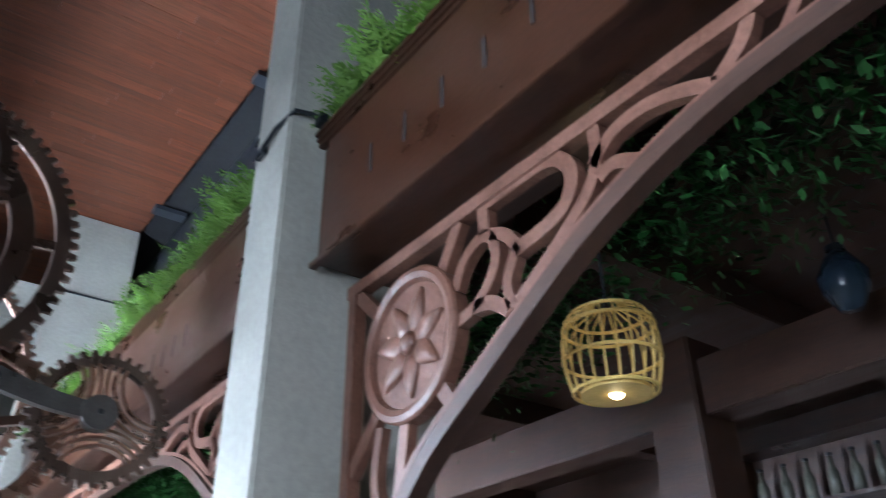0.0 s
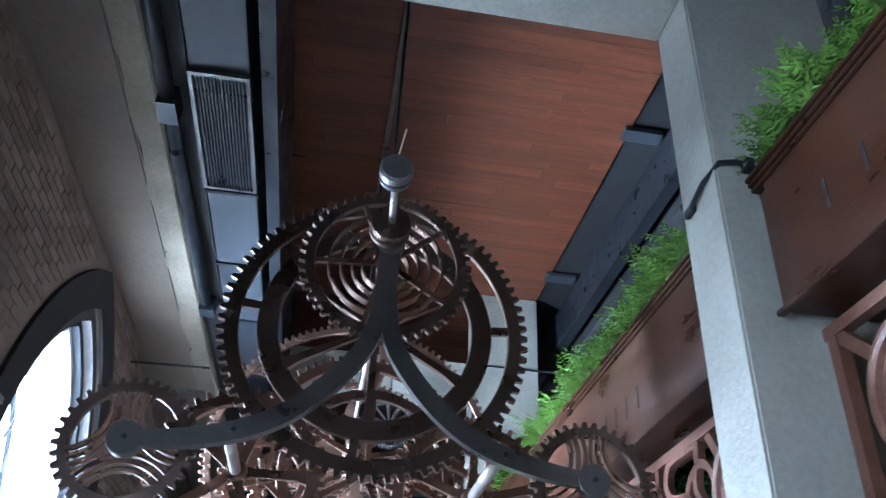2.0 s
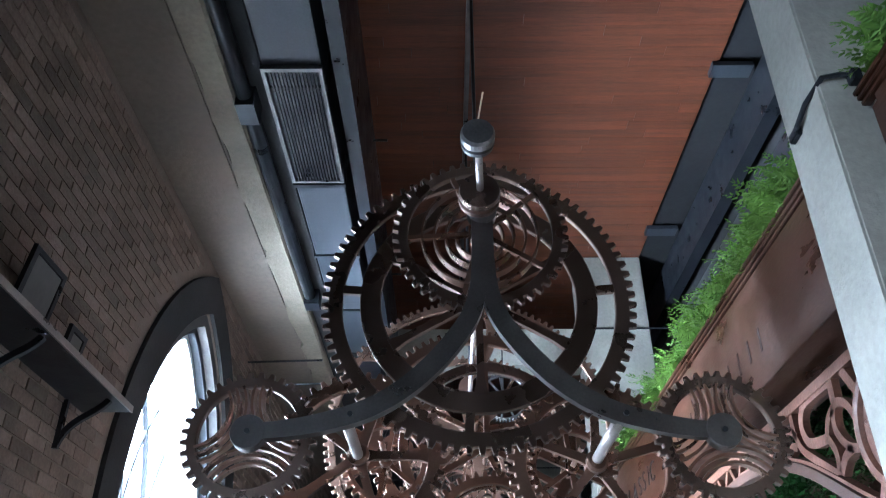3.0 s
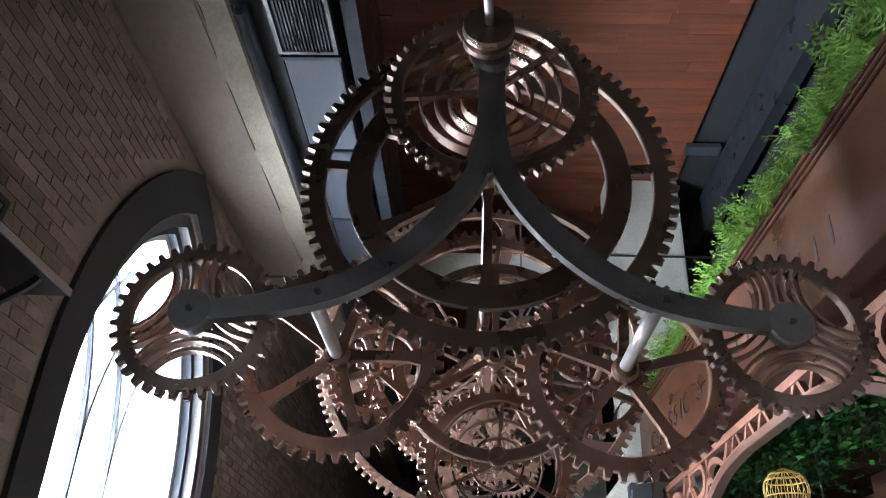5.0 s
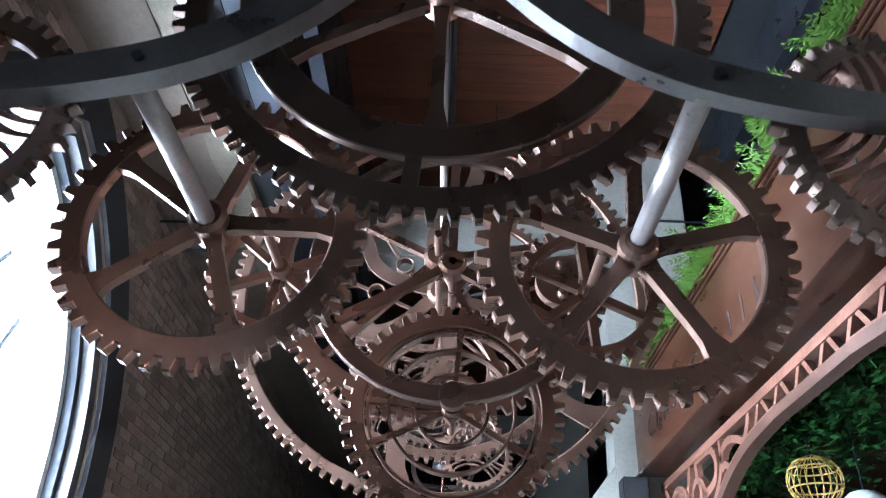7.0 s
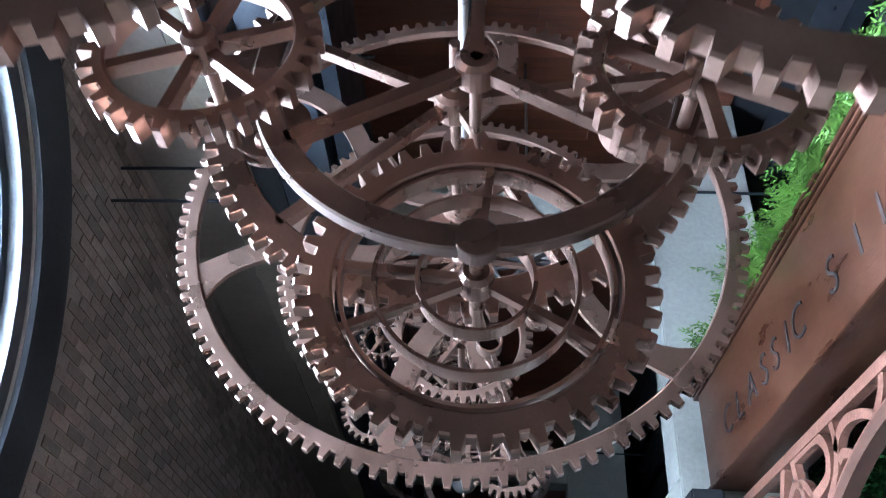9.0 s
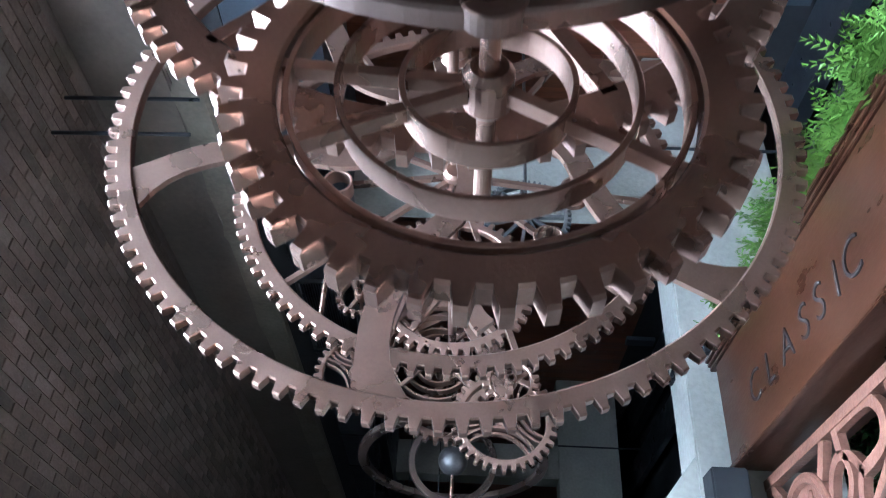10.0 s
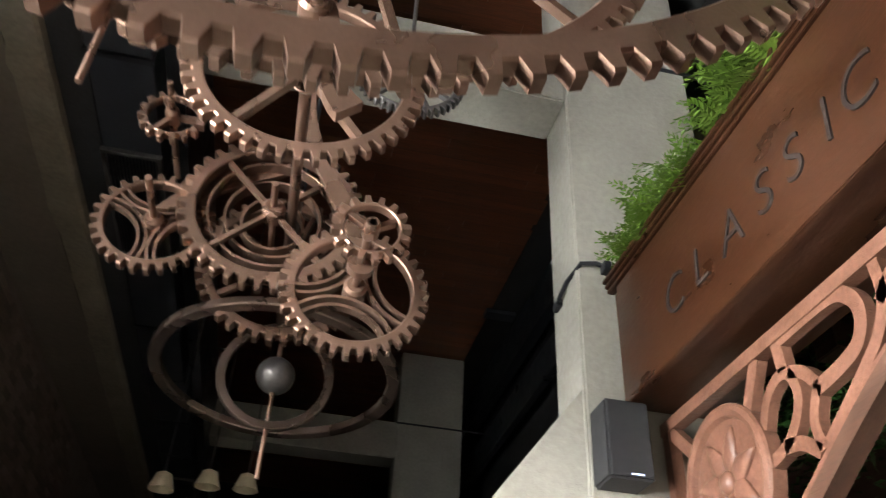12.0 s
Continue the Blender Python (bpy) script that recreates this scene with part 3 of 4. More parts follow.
# the fork, its axle and the main shaft
f = thing("clockwork_fork", (AX, 4.02, 3.95), "grey metal two-armed fork carrying gear wheels", "fork", "clockwork frames")
for sgn, ex in ((-1, -1.34 - AX), (1, 1.02 - AX)):
    pts = bezier((0.02 * sgn, 0.12), (0.02 * sgn, -0.22), (0.0, -0.42), (0.12 * sgn, -0.60), n=10) + bezier((0.12 * sgn, -0.60), (0.28 * sgn, -0.84), (0.48 * sgn, -1.02), (0.72 * sgn, -1.085), n=12)[1:] + bezier((0.72 * sgn, -1.085), (0.9 * sgn, -1.135), (1.0 * sgn, -1.15), (ex, -1.16), n=8)[1:]
    part("arm", ribbon(bmesh.new(), pts, 0.10, -0.029 + 0.003 * sgn, 0.029 - 0.003 * sgn, lambda t: 0.8 + 0.25 * math.sin(math.pi * t)), FORK_METAL, f)
    part("arm_pad", lathe(bmesh.new(), [(0, -0.034), (0.085, -0.034), (0.09, -0.02), (0.09, 0.03), (0, 0.03)], Matrix.Translation((ex, 0, -1.16)) @ ALONG_Y), FORK_METAL, f)
    part("bolt", lathe(bmesh.new(), [(0, -0.045), (0.014, -0.045), (0.014, 0), (0, 0)], Matrix.Translation((0.69 * sgn, 0, -1.075)) @ ALONG_Y, 10), BLACK, f)
    part("bolt", lathe(bmesh.new(), [(0, -0.045), (0.014, -0.045), (0.014, 0), (0, 0)], Matrix.Translation((ex, 0, -1.16)) @ ALONG_Y, 10), BLACK, f)
part("top_pad", lathe(bmesh.new(), [(0, -0.05), (0.06, -0.05), (0.085, -0.03), (0.085, 0.03), (0, 0.03)], Matrix.Translation((0, 0, 0.14)) @ ALONG_Y), FORK_METAL, f)
for x, z in ((-0.871, 2.89), (0.52, 2.86)):
    tr = thing("axle_rod", (x, 4.0, z), "smooth pinkish-grey metal axle rod between fork and wheel", "axle", "clockwork axles")
    part("rod", axle(bmesh.new(), 0, 0, 0.03, 0.86, 0.032), ROD, tr, smooth=True)
sh = thing("main_shaft", (AX, 3.3, 4.09), "grey metal shaft with a round knob and a pulley", "shaft", "clockwork axles")
part("rod", axle(bmesh.new(), 0, 0, 0.7, 6.4, 0.02), ROD, sh, smooth=True)
part("front_rod", tube(bmesh.new(), [(-0.05, -0.1, -0.085), (0, 0.74, 0)], 0.02, 16), ROD, sh, smooth=True)
part("knob", lathe(bmesh.new(), [(0, -0.02), (0.075, -0.02), (0.085, 0), (0.085, 0.04), (0.06, 0.05), (0.085, 0.06), (0.08, 0.09), (0.03, 0.11), (0, 0.11)], Matrix.Translation((-0.05, -0.12, -0.085)) @ ALONG_Y), STEEL, sh, "round stepped grey knob")
part("pulley", lathe(bmesh.new(), [(0, 0.42), (0.11, 0.42), (0.115, 0.44), (0.115, 0.46), (0.08, 0.475), (0.115, 0.49), (0.115, 0.52), (0.06, 0.54), (0, 0.54)], Matrix.Translation((-0.022, 0, -0.042)) @ ALONG_Y), RUST_DARK, sh)
part("needle", tube(bmesh.new(), [(-0.05, -0.09, -0.01), (-0.02, -0.14, 0.16)], 0.0045), CREAM, sh)
lower = thing("lower_shaft", (AX, 5.3, 3.72), "thin brown turned metal shaft through the rear wheels", "shaft", "clockwork axles")
part("rod", axle(bmesh.new(), 0, 0, 1.15, 4.6, 0.022), RUST, lower, smooth=True)
for yy in (1.3, 1.75, 2.1, 2.5, 2.8):
    part("collar", lathe(bmesh.new(), [(0, yy), (0.04, yy), (0.055, yy + 0.02), (0.04, yy + 0.04), (0.055, yy + 0.06), (0.03, yy + 0.09), (0, yy + 0.09)], ALONG_Y, 18), RUST, lower)
hang = thing("hanging_rod", (AX, 5.6, TOP_Z), "dark steel rail and rods hanging the clockwork from the ceiling", "rail")
part("rail", new_box(-0.022, 0.022, -3.5, 5.0, -0.10, -0.004), STEEL, hang)
for yy in (-1.0, 1.15, 4.0):
    part("rod", tube(bmesh.new(), [(0, yy, -0.1), (0, yy, 4.09 - TOP_Z)], 0.014), BLACK, hang)


# ---- planters, arches and what hangs on the piers ----
def bars_text(parent, y, z, n, step, x=-0.0025):
    for k in range(n):
        part("letter_bar", new_box(x, 0.01, y - step * k - 0.012, y - step * k + 0.012, z - 0.075, z + 0.075), CARVED, parent)


def fern_mesh(seed):
    rng = random.Random(seed)
    verts, faces = [], []
    for fr in range(70):
        a = rng.uniform(0, 2 * math.pi)
        ln = rng.uniform(0.14, 0.30)
        lean = rng.uniform(0.2, 1.15)
        base = Vector((rng.uniform(-0.07, 0.07), rng.uniform(-0.15, 0.15), 0))
        d = Vector((math.cos(a), math.sin(a), 0))
        side = Vector((-d.y, d.x, 0))
        n = 9
        for k in range(1, n + 1):
            t = k / n
            p = base + d * (ln * t * lean * 0.8) + Vector((0, 0, ln * (t * 1.1 - 0.65 * lean * t * t)))
            w = 0.055 * (1 - t) ** 0.7 + 0.008
            for sg in (-1, 1):
                tip = p + side * sg * w + d * 0.022 + Vector((0, 0, rng.uniform(-0.012, 0.012)))
                i = len(verts)
                verts += [tuple(p), tuple(p + d * 0.016 + side * sg * w * 0.4), tuple(tip), tuple(p - d * 0.004 + side * sg * w * 0.5)]
                faces.append((i, i + 1, i + 2, i + 3))
    me = bpy.data.meshes.new("fern")
    me.from_pydata(verts, [], faces)
    me.materials.append(FERN)
    return me


FERNS = [fern_mesh(k) for k in range(4)]


def glyphs(text, size):
    cu = bpy.data.curves.new("lettering", "FONT")
    cu.body, cu.size, cu.extrude, cu.shear = text, size, 0.006, 0.12
    cu.space_character = 1.5
    cu.offset = -0.004
    ob = bpy.data.objects.new("lettering", cu)
    me = bpy.data.meshes.new_from_object(ob)
    bpy.data.objects.remove(ob)
    return me


def planter(y0, y1, text):
    p = thing("planter_box", (1.555, y0, 3.30), "long stained brown wooden planter box with carved lettering", "planter", "planter boxes")
    ln = y1 - y0
    part("face", new_box(0, 0.03, 0.09, ln - 0.09, 0, 0.65, bevel=0.004), WOOD, p)
    for end in (0.0, ln - 0.088):
        part("end_stile", new_box(0.034, 0.06, end, end + 0.088, 0.053, 0.65), WOOD_DARK, p, "dark recessed end strip")
    part("base", new_box(0.032, 0.50, 0, ln, 0.004, 0.05), WOOD, p)
    part("back", new_box(0.47, 0.498, 0, ln, 0.053, 0.66), WOOD, p)
    for end in (0.0, ln - 0.03):
        part("end_panel", new_box(0.064, 0.467, end, end + 0.03, 0.053, 0.64), WOOD, p)
    for k in range(3):
        part("moulding", new_box(-0.012 * (k + 1), 0.03, 0, ln, 0.654 + 0.028 * k, 0.678 + 0.028 * k, bevel=0.004), WOOD, p)
    part("bottom_lip", new_box(-0.012, 0.028, 0, ln, -0.03, -0.003, bevel=0.004), WOOD, p)
    part("soil", new_box(0.064, 0.465, 0.035, ln - 0.035, 0.06, 0.60), MORTAR, p)
    if text:
        for ch, at in zip(text, (8.92, 8.65, 8.42, 8.16, 7.97, 7.75, 7.65, 7.17)):
            me = glyphs(ch, 0.26)
            me.materials.append(CARVED)
            ob = new("letter", me)
            ob.parent = p
            ob.matrix_basis = Matrix.Translation((-0.003, at - y0, 0.16)) @ Matrix(((0, 0, -1, 0), (-1, 0, 0, 0), (0, 1, 0, 0), (0, 0, 0, 1)))
        bars_text(p, 6.82 - y0, 0.25, 5, 0.22)
        bars_text(p, 5.4 - y0, 0.25, 5, 0.2)
    else:
        bars_text(p, ln - 0.5, 0.30, 7, 0.26)
        bars_text(p, ln - 2.6, 0.30, 6, 0.26)
    rng = random.Random(int(y0 * 10) + 3)
    yy = y0 + 0.1
    while yy < y1 - 0.06:
        fern = new("fern_plant", FERNS[rng.randrange(4)])
        fern.matrix_world = pose(1.68 + rng.uniform(-0.06, 0.12), yy, 4.01, rng.uniform(-12, 12), rng.uniform(-25, 0), rng.uniform(0, 360)) @ Matrix.Scale(rng.uniform(0.95, 1.3), 4)
        tagged(fern, "bright green feathery fern growing in a planter", "fern", "planter ferns")
        yy += rng.uniform(0.065, 0.10)


for k, py in enumerate(PIERS[:2]):
    planter(py + PIER_D + 0.03, py + BAY - 0.03, "CLASSICS" if k == 1 else "")


def to_wall(bm, y_pier, sgn, x):
    """From (distance from the pier, depth, z) to the arch's plane."""
    for v in bm.verts:
        v.co = Vector((x + v.co.y, y_pier + sgn * v.co.x, v.co.z))
    return bm


def curve(*pts, n=6):
    """A smooth line through the given points."""
    p = [pts[0], *pts, pts[-1]]
    out = []
    for i in range(1, len(p) - 2):
        for k in range(n):
            t = k / n
            out.append(tuple(0.5 * (2 * b + (c - a) * t + (2 * a - 5 * b + 4 * c - d) * t * t + (3 * b - a - 3 * c + d) * t ** 3) for a, b, c, d in zip(p[i - 1], p[i], p[i + 1], p[i + 2])))
    return out + [pts[-1]]


def fretwork(y_pier, sgn):
    f = thing("arch_bracket", (0, 0, 0), "pinkish carved wooden fretwork bracket with a flower medallion", "bracket", "arch brackets")
    X = 1.80

    def add(name, pts, w=0.05, tp=None, material=None, d=0.022):
        part(name, to_wall(ribbon(bmesh.new(), pts, w, -d, d, tp), y_pier, sgn, X), material or PINK, f)

    add("lower_rail", curve((0.10, 1.55), (0.24, 1.85), (0.42, 2.10), (0.63, 2.31), (0.99, 2.53), (1.53, 2.83), (2.04, 2.99), (2.6, 3.045)), 0.065, None, WOOD_DARK, 0.04)
    add("rail_edge", curve((0.06, 1.60), (0.20, 1.90), (0.38, 2.145), (0.59, 2.355), (0.96, 2.575), (1.51, 2.875), (2.03, 3.032), (2.6, 3.085)), 0.022, None, PINK, 0.03)
    add("upper_rail", [(0.0, 3.215), (3.08, 3.215)], 0.06, None, PINK, 0.03)
    add("side_rail", [(0.05, 1.72), (0.05, 3.183)], 0.06, None, PINK, 0.03)
    mc, mr = (0.51, 2.79), 0.325
    bm = lathe(bmesh.new(), [(0, -0.015), (mr - 0.065, -0.015), (mr - 0.055, -0.04), (mr - 0.03, -0.048), (mr - 0.008, -0.042), (mr, -0.03), (mr, 0.03), (0, 0.03)], Matrix.Translation((mc[0], 0, mc[1])) @ ALONG_Y, 48)
    part("medallion", to_wall(bm, y_pier, sgn, X), PINK, f)
    for k in range(7):
        a = 2 * math.pi / 7 * k + 0.3
        bm = bmesh.new()
        bmesh.ops.create_uvsphere(bm, u_segments=10, v_segments=6, radius=1)
        for v in bm.verts:
            u, w_ = 0.135 + v.co.x * 0.105, v.co.z * 0.045 * (1.05 - 0.75 * v.co.x)
            v.co = Vector((mc[0] + u * math.cos(a) - w_ * math.sin(a), -0.018 + v.co.y * (0.022 + 0.008 * v.co.x), mc[1] + u * math.sin(a) + w_ * math.cos(a)))
        part("petal", to_wall(bm, y_pier, sgn, X), PINK, f, smooth=True)
    part("boss", to_wall(lathe(bmesh.new(), [(0, -0.055), (0.03, -0.05), (0.05, -0.03), (0.05, -0.012), (0, -0.012)], Matrix.Translation((mc[0], 0, mc[1])) @ ALONG_Y, 18), y_pier, sgn, X), PINK, f, smooth=True)
    for p, q in (((0.73, 3.02), (0.84, 3.19)), ((0.27, 3.00), (0.07, 3.19)), ((0.99, 3.20), (1.0, 3.06)), ((0.70, 2.56), (0.78, 2.46)), ((0.48, 2.47), (0.44, 2.20)), ((0.27, 2.56), (0.08, 2.36))):
        add("link", [p, q], 0.062)
    add("loop", curve((0.81, 2.90), (0.87, 3.0), (0.96, 3.05), (1.03, 3.03), (1.055, 2.93), (1.0, 2.84), (0.92, 2.785), (0.81, 2.76)), 0.05)
    add("link", curve((0.92, 2.785), (1.02, 2.765), (1.11, 2.70)), 0.055)
    add("link", curve((1.03, 3.04), (1.11, 3.0), (1.17, 2.925)), 0.05)
    add("link", curve((1.17, 2.925), (1.11, 2.81), (1.13, 2.70)), 0.05)
    add("loop", curve((1.02, 3.185), (1.33, 3.185), (1.43, 3.13), (1.455, 3.05), (1.41, 2.965), (1.31, 2.93), (1.16, 2.91)), 0.06)
    add("branch", curve((1.57, 3.19), (1.57, 3.06), (1.51, 2.95), (1.39, 2.86), (1.15, 2.71)), 0.05)
    add("branch", curve((1.55, 3.04), (1.64, 3.11), (1.76, 3.13), (1.90, 3.10), (2.03, 3.04)), 0.05)
    add("branch", curve((1.57, 2.98), (1.64, 3.0), (1.74, 2.95)), 0.05)
    add("branch", curve((2.17, 3.19), (2.13, 3.12), (2.03, 3.04)), 0.05)
    add("branch", curve((0.30, 2.50), (0.27, 2.30), (0.33, 2.17), (0.44, 2.20)), 0.05)


def arch_centre(y0, y1):
    c = thing("arch_lattice", (0, 0, 0), "pinkish carved wooden struts along the arch's crown", "fretwork", "arch crowns")
    ln = y1 - y0
    part("crown_rail", to_wall(ribbon(bmesh.new(), [(2.6, 3.045), (ln - 2.6, 3.045)], 0.065, -0.04, 0.04), y0, 1, 1.80), WOOD_DARK, c)
    for k in range(11):
        u = 2.3 + (ln - 4.6) * k / 10
        lean = 0.05 if k % 2 else -0.05
        part("strut", to_wall(ribbon(bmesh.new(), [(u - lean, 3.06), (u + lean, 3.19)], 0.035, -0.02, 0.02), y0, 1, 1.80), PINK, c)


for py in PIERS[:2]:
    arch_centre(py + PIER_D, py + BAY)
    fretwork(py + PIER_D + 0.002, 1)
    fretwork(py + BAY - 0.002, -1)


def cable_hook(py):
    h = thing("cable_hook", (FACE_X, py, 4.04), "black bent metal bracket joining pier and planter", "bracket", "pier brackets")
    part("arm", tube(bmesh.new(), [(-0.012, 0.29, 0.0), (-0.03, 0.21, 0.0), (-0.02, 0.11, 0.05), (0.02, -0.02, 0.10), (0.10, -0.04, 0.10), (0.15, -0.06, 0.07)], 0.014), BLACK, h)
    part("clamp", new_box(0.12, 0.163, -0.10, -0.035, 0.03, 0.09, bevel=0.004), BLACK, h)
    part("clamp", new_box(-0.03, -0.002, 0.23, 0.32, -0.03, 0.02, bevel=0.004), BLACK, h)


for py in PIERS[1:4]:
    cable_hook(py)


def loudspeaker(py):
    sp = thing("loudspeaker", (1.40, py - 0.2, 2.88), "small black wall loudspeaker under the planter at a pier", "speaker", "speakers")
    part("cabinet", new_box(0, 0.22, 0, 0.19, 0, 0.38, bevel=0.012), DARK_WALL, sp)
    part("grille", new_box(0.012, 0.208, -0.008, -0.001, 0.012, 0.368, bevel=0.003), DARK_WALL, sp)
    part("led", new_box(0.10, 0.16, -0.012, -0.009, 0.016, 0.024), LED, sp, "small blue light")


for py in PIERS[2:4]:
    loudspeaker(py)
for py in PIERS[2:4]:
    br = thing("diagonal_brace", (FACE_X, py, 3.4), "pale concrete diagonal brace at the foot of a pier", "brace", "pier braces", "structure")
    bm = bmesh.new()
    vs = [bm.verts.new((x, y_, z)) for y_ in (0.03, PIER_D - 0.03) for x, z in ((0.0, 0.0), (-0.62, -0.80), (-0.62, -1.3), (0, -1.0))]
    for q in ((0, 1, 2, 3), (4, 7, 6, 5), (0, 4, 5, 1), (1, 5, 6, 2), (2, 6, 7, 3), (3, 7, 4, 0)):
        bm.faces.new([vs[i] for i in q])
    part("strut", bm, CONCRETE, br)


# ---- duct, pipe and upper fittings ----
d = thing("air_duct", (-1.335, 0, 5.16), "grey sheet metal air duct with dark seams", "duct")
seg = 1.1
yy = Y0
while yy < 19:
    part("duct_section", new_box(-0.19, 0.19, yy + 0.02, yy + seg - 0.02, 0, 0.45, bevel=0.006), DUCT, d)
    part("flange", new_box(-0.205, 0.205, yy + seg - 0.019, yy + seg + 0.019, -0.015, 0.465), BLACK, d)
    yy += seg
for k in range(3):
    gy = 3.9 + BAY * k
    gr = thing("air_grille", (-1.335, gy, 5.14), "black slatted air grille under the duct", "grille", "air grilles")
    part("frame", ring_xz(bmesh.new(), [(-0.2, 0), (0.2, 0), (0.2, 1.25), (-0.2, 1.25)], [(-0.17, 0.03), (0.17, 0.03), (0.17, 1.22), (-0.17, 1.22)], -0.02, 0.015), STEEL, gr)
    for o in gr.children:
        o.matrix_basis = Matrix(((1, 0, 0, 0), (0, 0, 1, 0), (0, 1, 0, 0), (0, 0, 0, 1)))
    for j in range(14):
        part("slat", new_box(-0.15 + 0.0225 * j, -0.14 + 0.0225 * j, 0.03, 1.22, -0.012, 0.012), BLACK, gr)
r = thing("steel_rail", (-1.02, 0, 5.2), "black steel rail hung beside the air duct", "rail")
part("rail", new_box(-0.06, 0.04, Y0, 19, 0.0, 0.8), BLACK, r)
for yy in (5.6, 8.0, 12.1, 14.6):
    part("stub", tube(bmesh.new(), [(0.03, yy, 0.7), (0.16, yy, 0.7)], 0.012), BLACK, r)
pp = thing("steel_pipe", (-1.688, 0, 5.135), "dark round steel pipe along the wall", "pipe")
part("pipe", tube(bmesh.new(), [(0, Y0, 0), (0, 7.2, 0)], 0.055, 14), BLACK, pp, smooth=True)
part("end_cap", new_box(-0.05, 0.09, 7.04, 7.2, -0.09, 0.2), BLACK, pp)
part("joint", new_box(-0.055, 0.07, 4.15, 4.36, -0.09, 0.24), BLACK, pp)
part("second_rail", new_box(-0.055, 0.14, Y0, 19, 0.07, 0.2), DARK_STONE, pp)
up = thing("upper_rail", (2.45, 0, 6.3), "dark steel beams in the gap beside the plank ceiling", "beam")
part("beam", new_box(0.16, 0.30, Y0, Y1, 0.1, 0.6), BLACK, up)
part("beam", new_box(0.18, 0.26, Y0, Y1, -0.7, -0.3), BLACK, up)
for k in range(9):
    part("stub", new_box(-0.24, 0.15, -3.0 + 2.93 * k, -2.83 + 2.93 * k, 0.64, 0.697), DUCT, up)


# ---- side room ----
def bird_cage(x, y, z, lit, globe=False):
    c = thing("cage_lamp", (x, y, z), "yellow bamboo cage lamp hanging in the side room", "lamp", "cage lamps")
    prof = lambda t: 0.135 + 0.055 * math.sin(math.pi * (0.15 + 0.75 * t)) if t < 0.85 else 0.18 * math.sqrt(max(0.02, 1 - ((t - 0.7) / 0.31) ** 2))
    if globe:
        prof = lambda t: 0.19 * math.sqrt(max(0.03, 1 - (2 * t - 1) ** 2))
    H = 0.36
    for k in range(22):
        a = 2 * math.pi * k / 22
        part("bar", tube(bmesh.new(), [(prof(t / 10) * math.cos(a), prof(t / 10) * math.sin(a), H * t / 10) for t in range(11)], 0.0042, 5), BAMBOO, c)
    for t in (0.0, 0.35, 0.72, 0.86):
        bm = bmesh.new()
        rr = prof(t)
        tube(bm, [(rr * math.cos(2 * math.pi * i / 28), rr * math.sin(2 * math.pi * i / 28), H * t) for i in range(29)], 0.007, 6)
        part("hoop", bm, BAMBOO, c)
    part("floor_disc", lathe(bmesh.new(), [(0, -0.012), (0.135, -0.012), (0.135, 0.004), (0, 0.004)]), BAMBOO, c)
    part("cord", tube(bmesh.new(), [(0, 0, H * 0.97), (0, 0, 3.598 - z)], 0.006, 6), BLACK, c)
    bm = bmesh.new()
    bmesh.ops.create_uvsphere(bm, u_segments=12, v_segments=8, radius=0.03)
    part("bulb", bm, BULB if lit else WHITE, c, smooth=True)


bird_cage(2.38, 1.95, 2.56, True)
bird_cage(2.55, 8.30, 2.84, False, True)
dome = thing("dome_lamp", (2.75, 8.05, 2.74), "white dome pendant lamp beside a wire globe", "lamp")
part("shade", lathe(bmesh.new(), [(0.02, 0.17), (0.09, 0.15), (0.16, 0.09), (0.19, 0.0), (0.182, 0.0), (0.15, 0.085), (0.02, 0.155)]), WHITE, dome, smooth=True)
part("cord", tube(bmesh.new(), [(0, 0, 0.16), (0, 0, 0.858)], 0.006, 6), BLACK, dome)

rng = random.Random(11)
for k in range(26):
    verts, faces = [], []
    cx, cy = rng.uniform(2.5, 3.1), -1.2 + 0.55 * k + rng.uniform(-0.4, 0.4)
    for j in range(900):
        p = Vector((max(cx + rng.gauss(0, 0.35), 2.3 + rng.uniform(0, 0.2)), cy + rng.gauss(0, 0.35), 3.58 - abs(rng.gauss(0, 0.16))))
        u = Vector((rng.gauss(0, 1), rng.gauss(0, 1), rng.gauss(0, 0.6))).normalized()
        v = u.orthogonal().normalized()
        s_ = rng.uniform(0.025, 0.05)
        i = len(verts)
        verts += [tuple(p - u * s_), tuple(p + v * s_ * 0.5), tuple(p + u * s_), tuple(p - v * s_ * 0.5)]
        faces.append((i, i + 1, i + 2, i + 3))
    me = bpy.data.meshes.new("hanging_ivy")
    me.from_pydata(verts, [], faces)
    me.materials.append(IVY)
    tagged(new("hanging_ivy", me), "dark green leafy garland under the side room's ceiling", "ivy", "ceiling garlands", "stuff")
for k in range(10):
    yy = -2.2 + 2.2 * k
    cb = thing("ceiling_beam", (2.3, yy, 3.4), "dark brown wooden ceiling beam in the side room", "beam", "side room beams", "structure")
    part("beam", new_box(0, 3.98, 0, 0.16, 0, 0.198, bevel=0.006), WOOD_DARK, cb)
for k in range(7):
    yy = -0.6 + 3.2 * k
    po = thing("wooden_post", (3.8, yy, 0), "brown wooden post in the side room", "post", "side room posts", "structure")
    part("shaft", new_box(0, 0.34, 0, 0.34, 0, 3.395, bevel=0.012), WOOD_DARK, po)
    part("lintel", new_box(0.05, 0.29, 0.345, 3.195, 2.92, 3.25, bevel=0.008), WOOD_DARK, po)


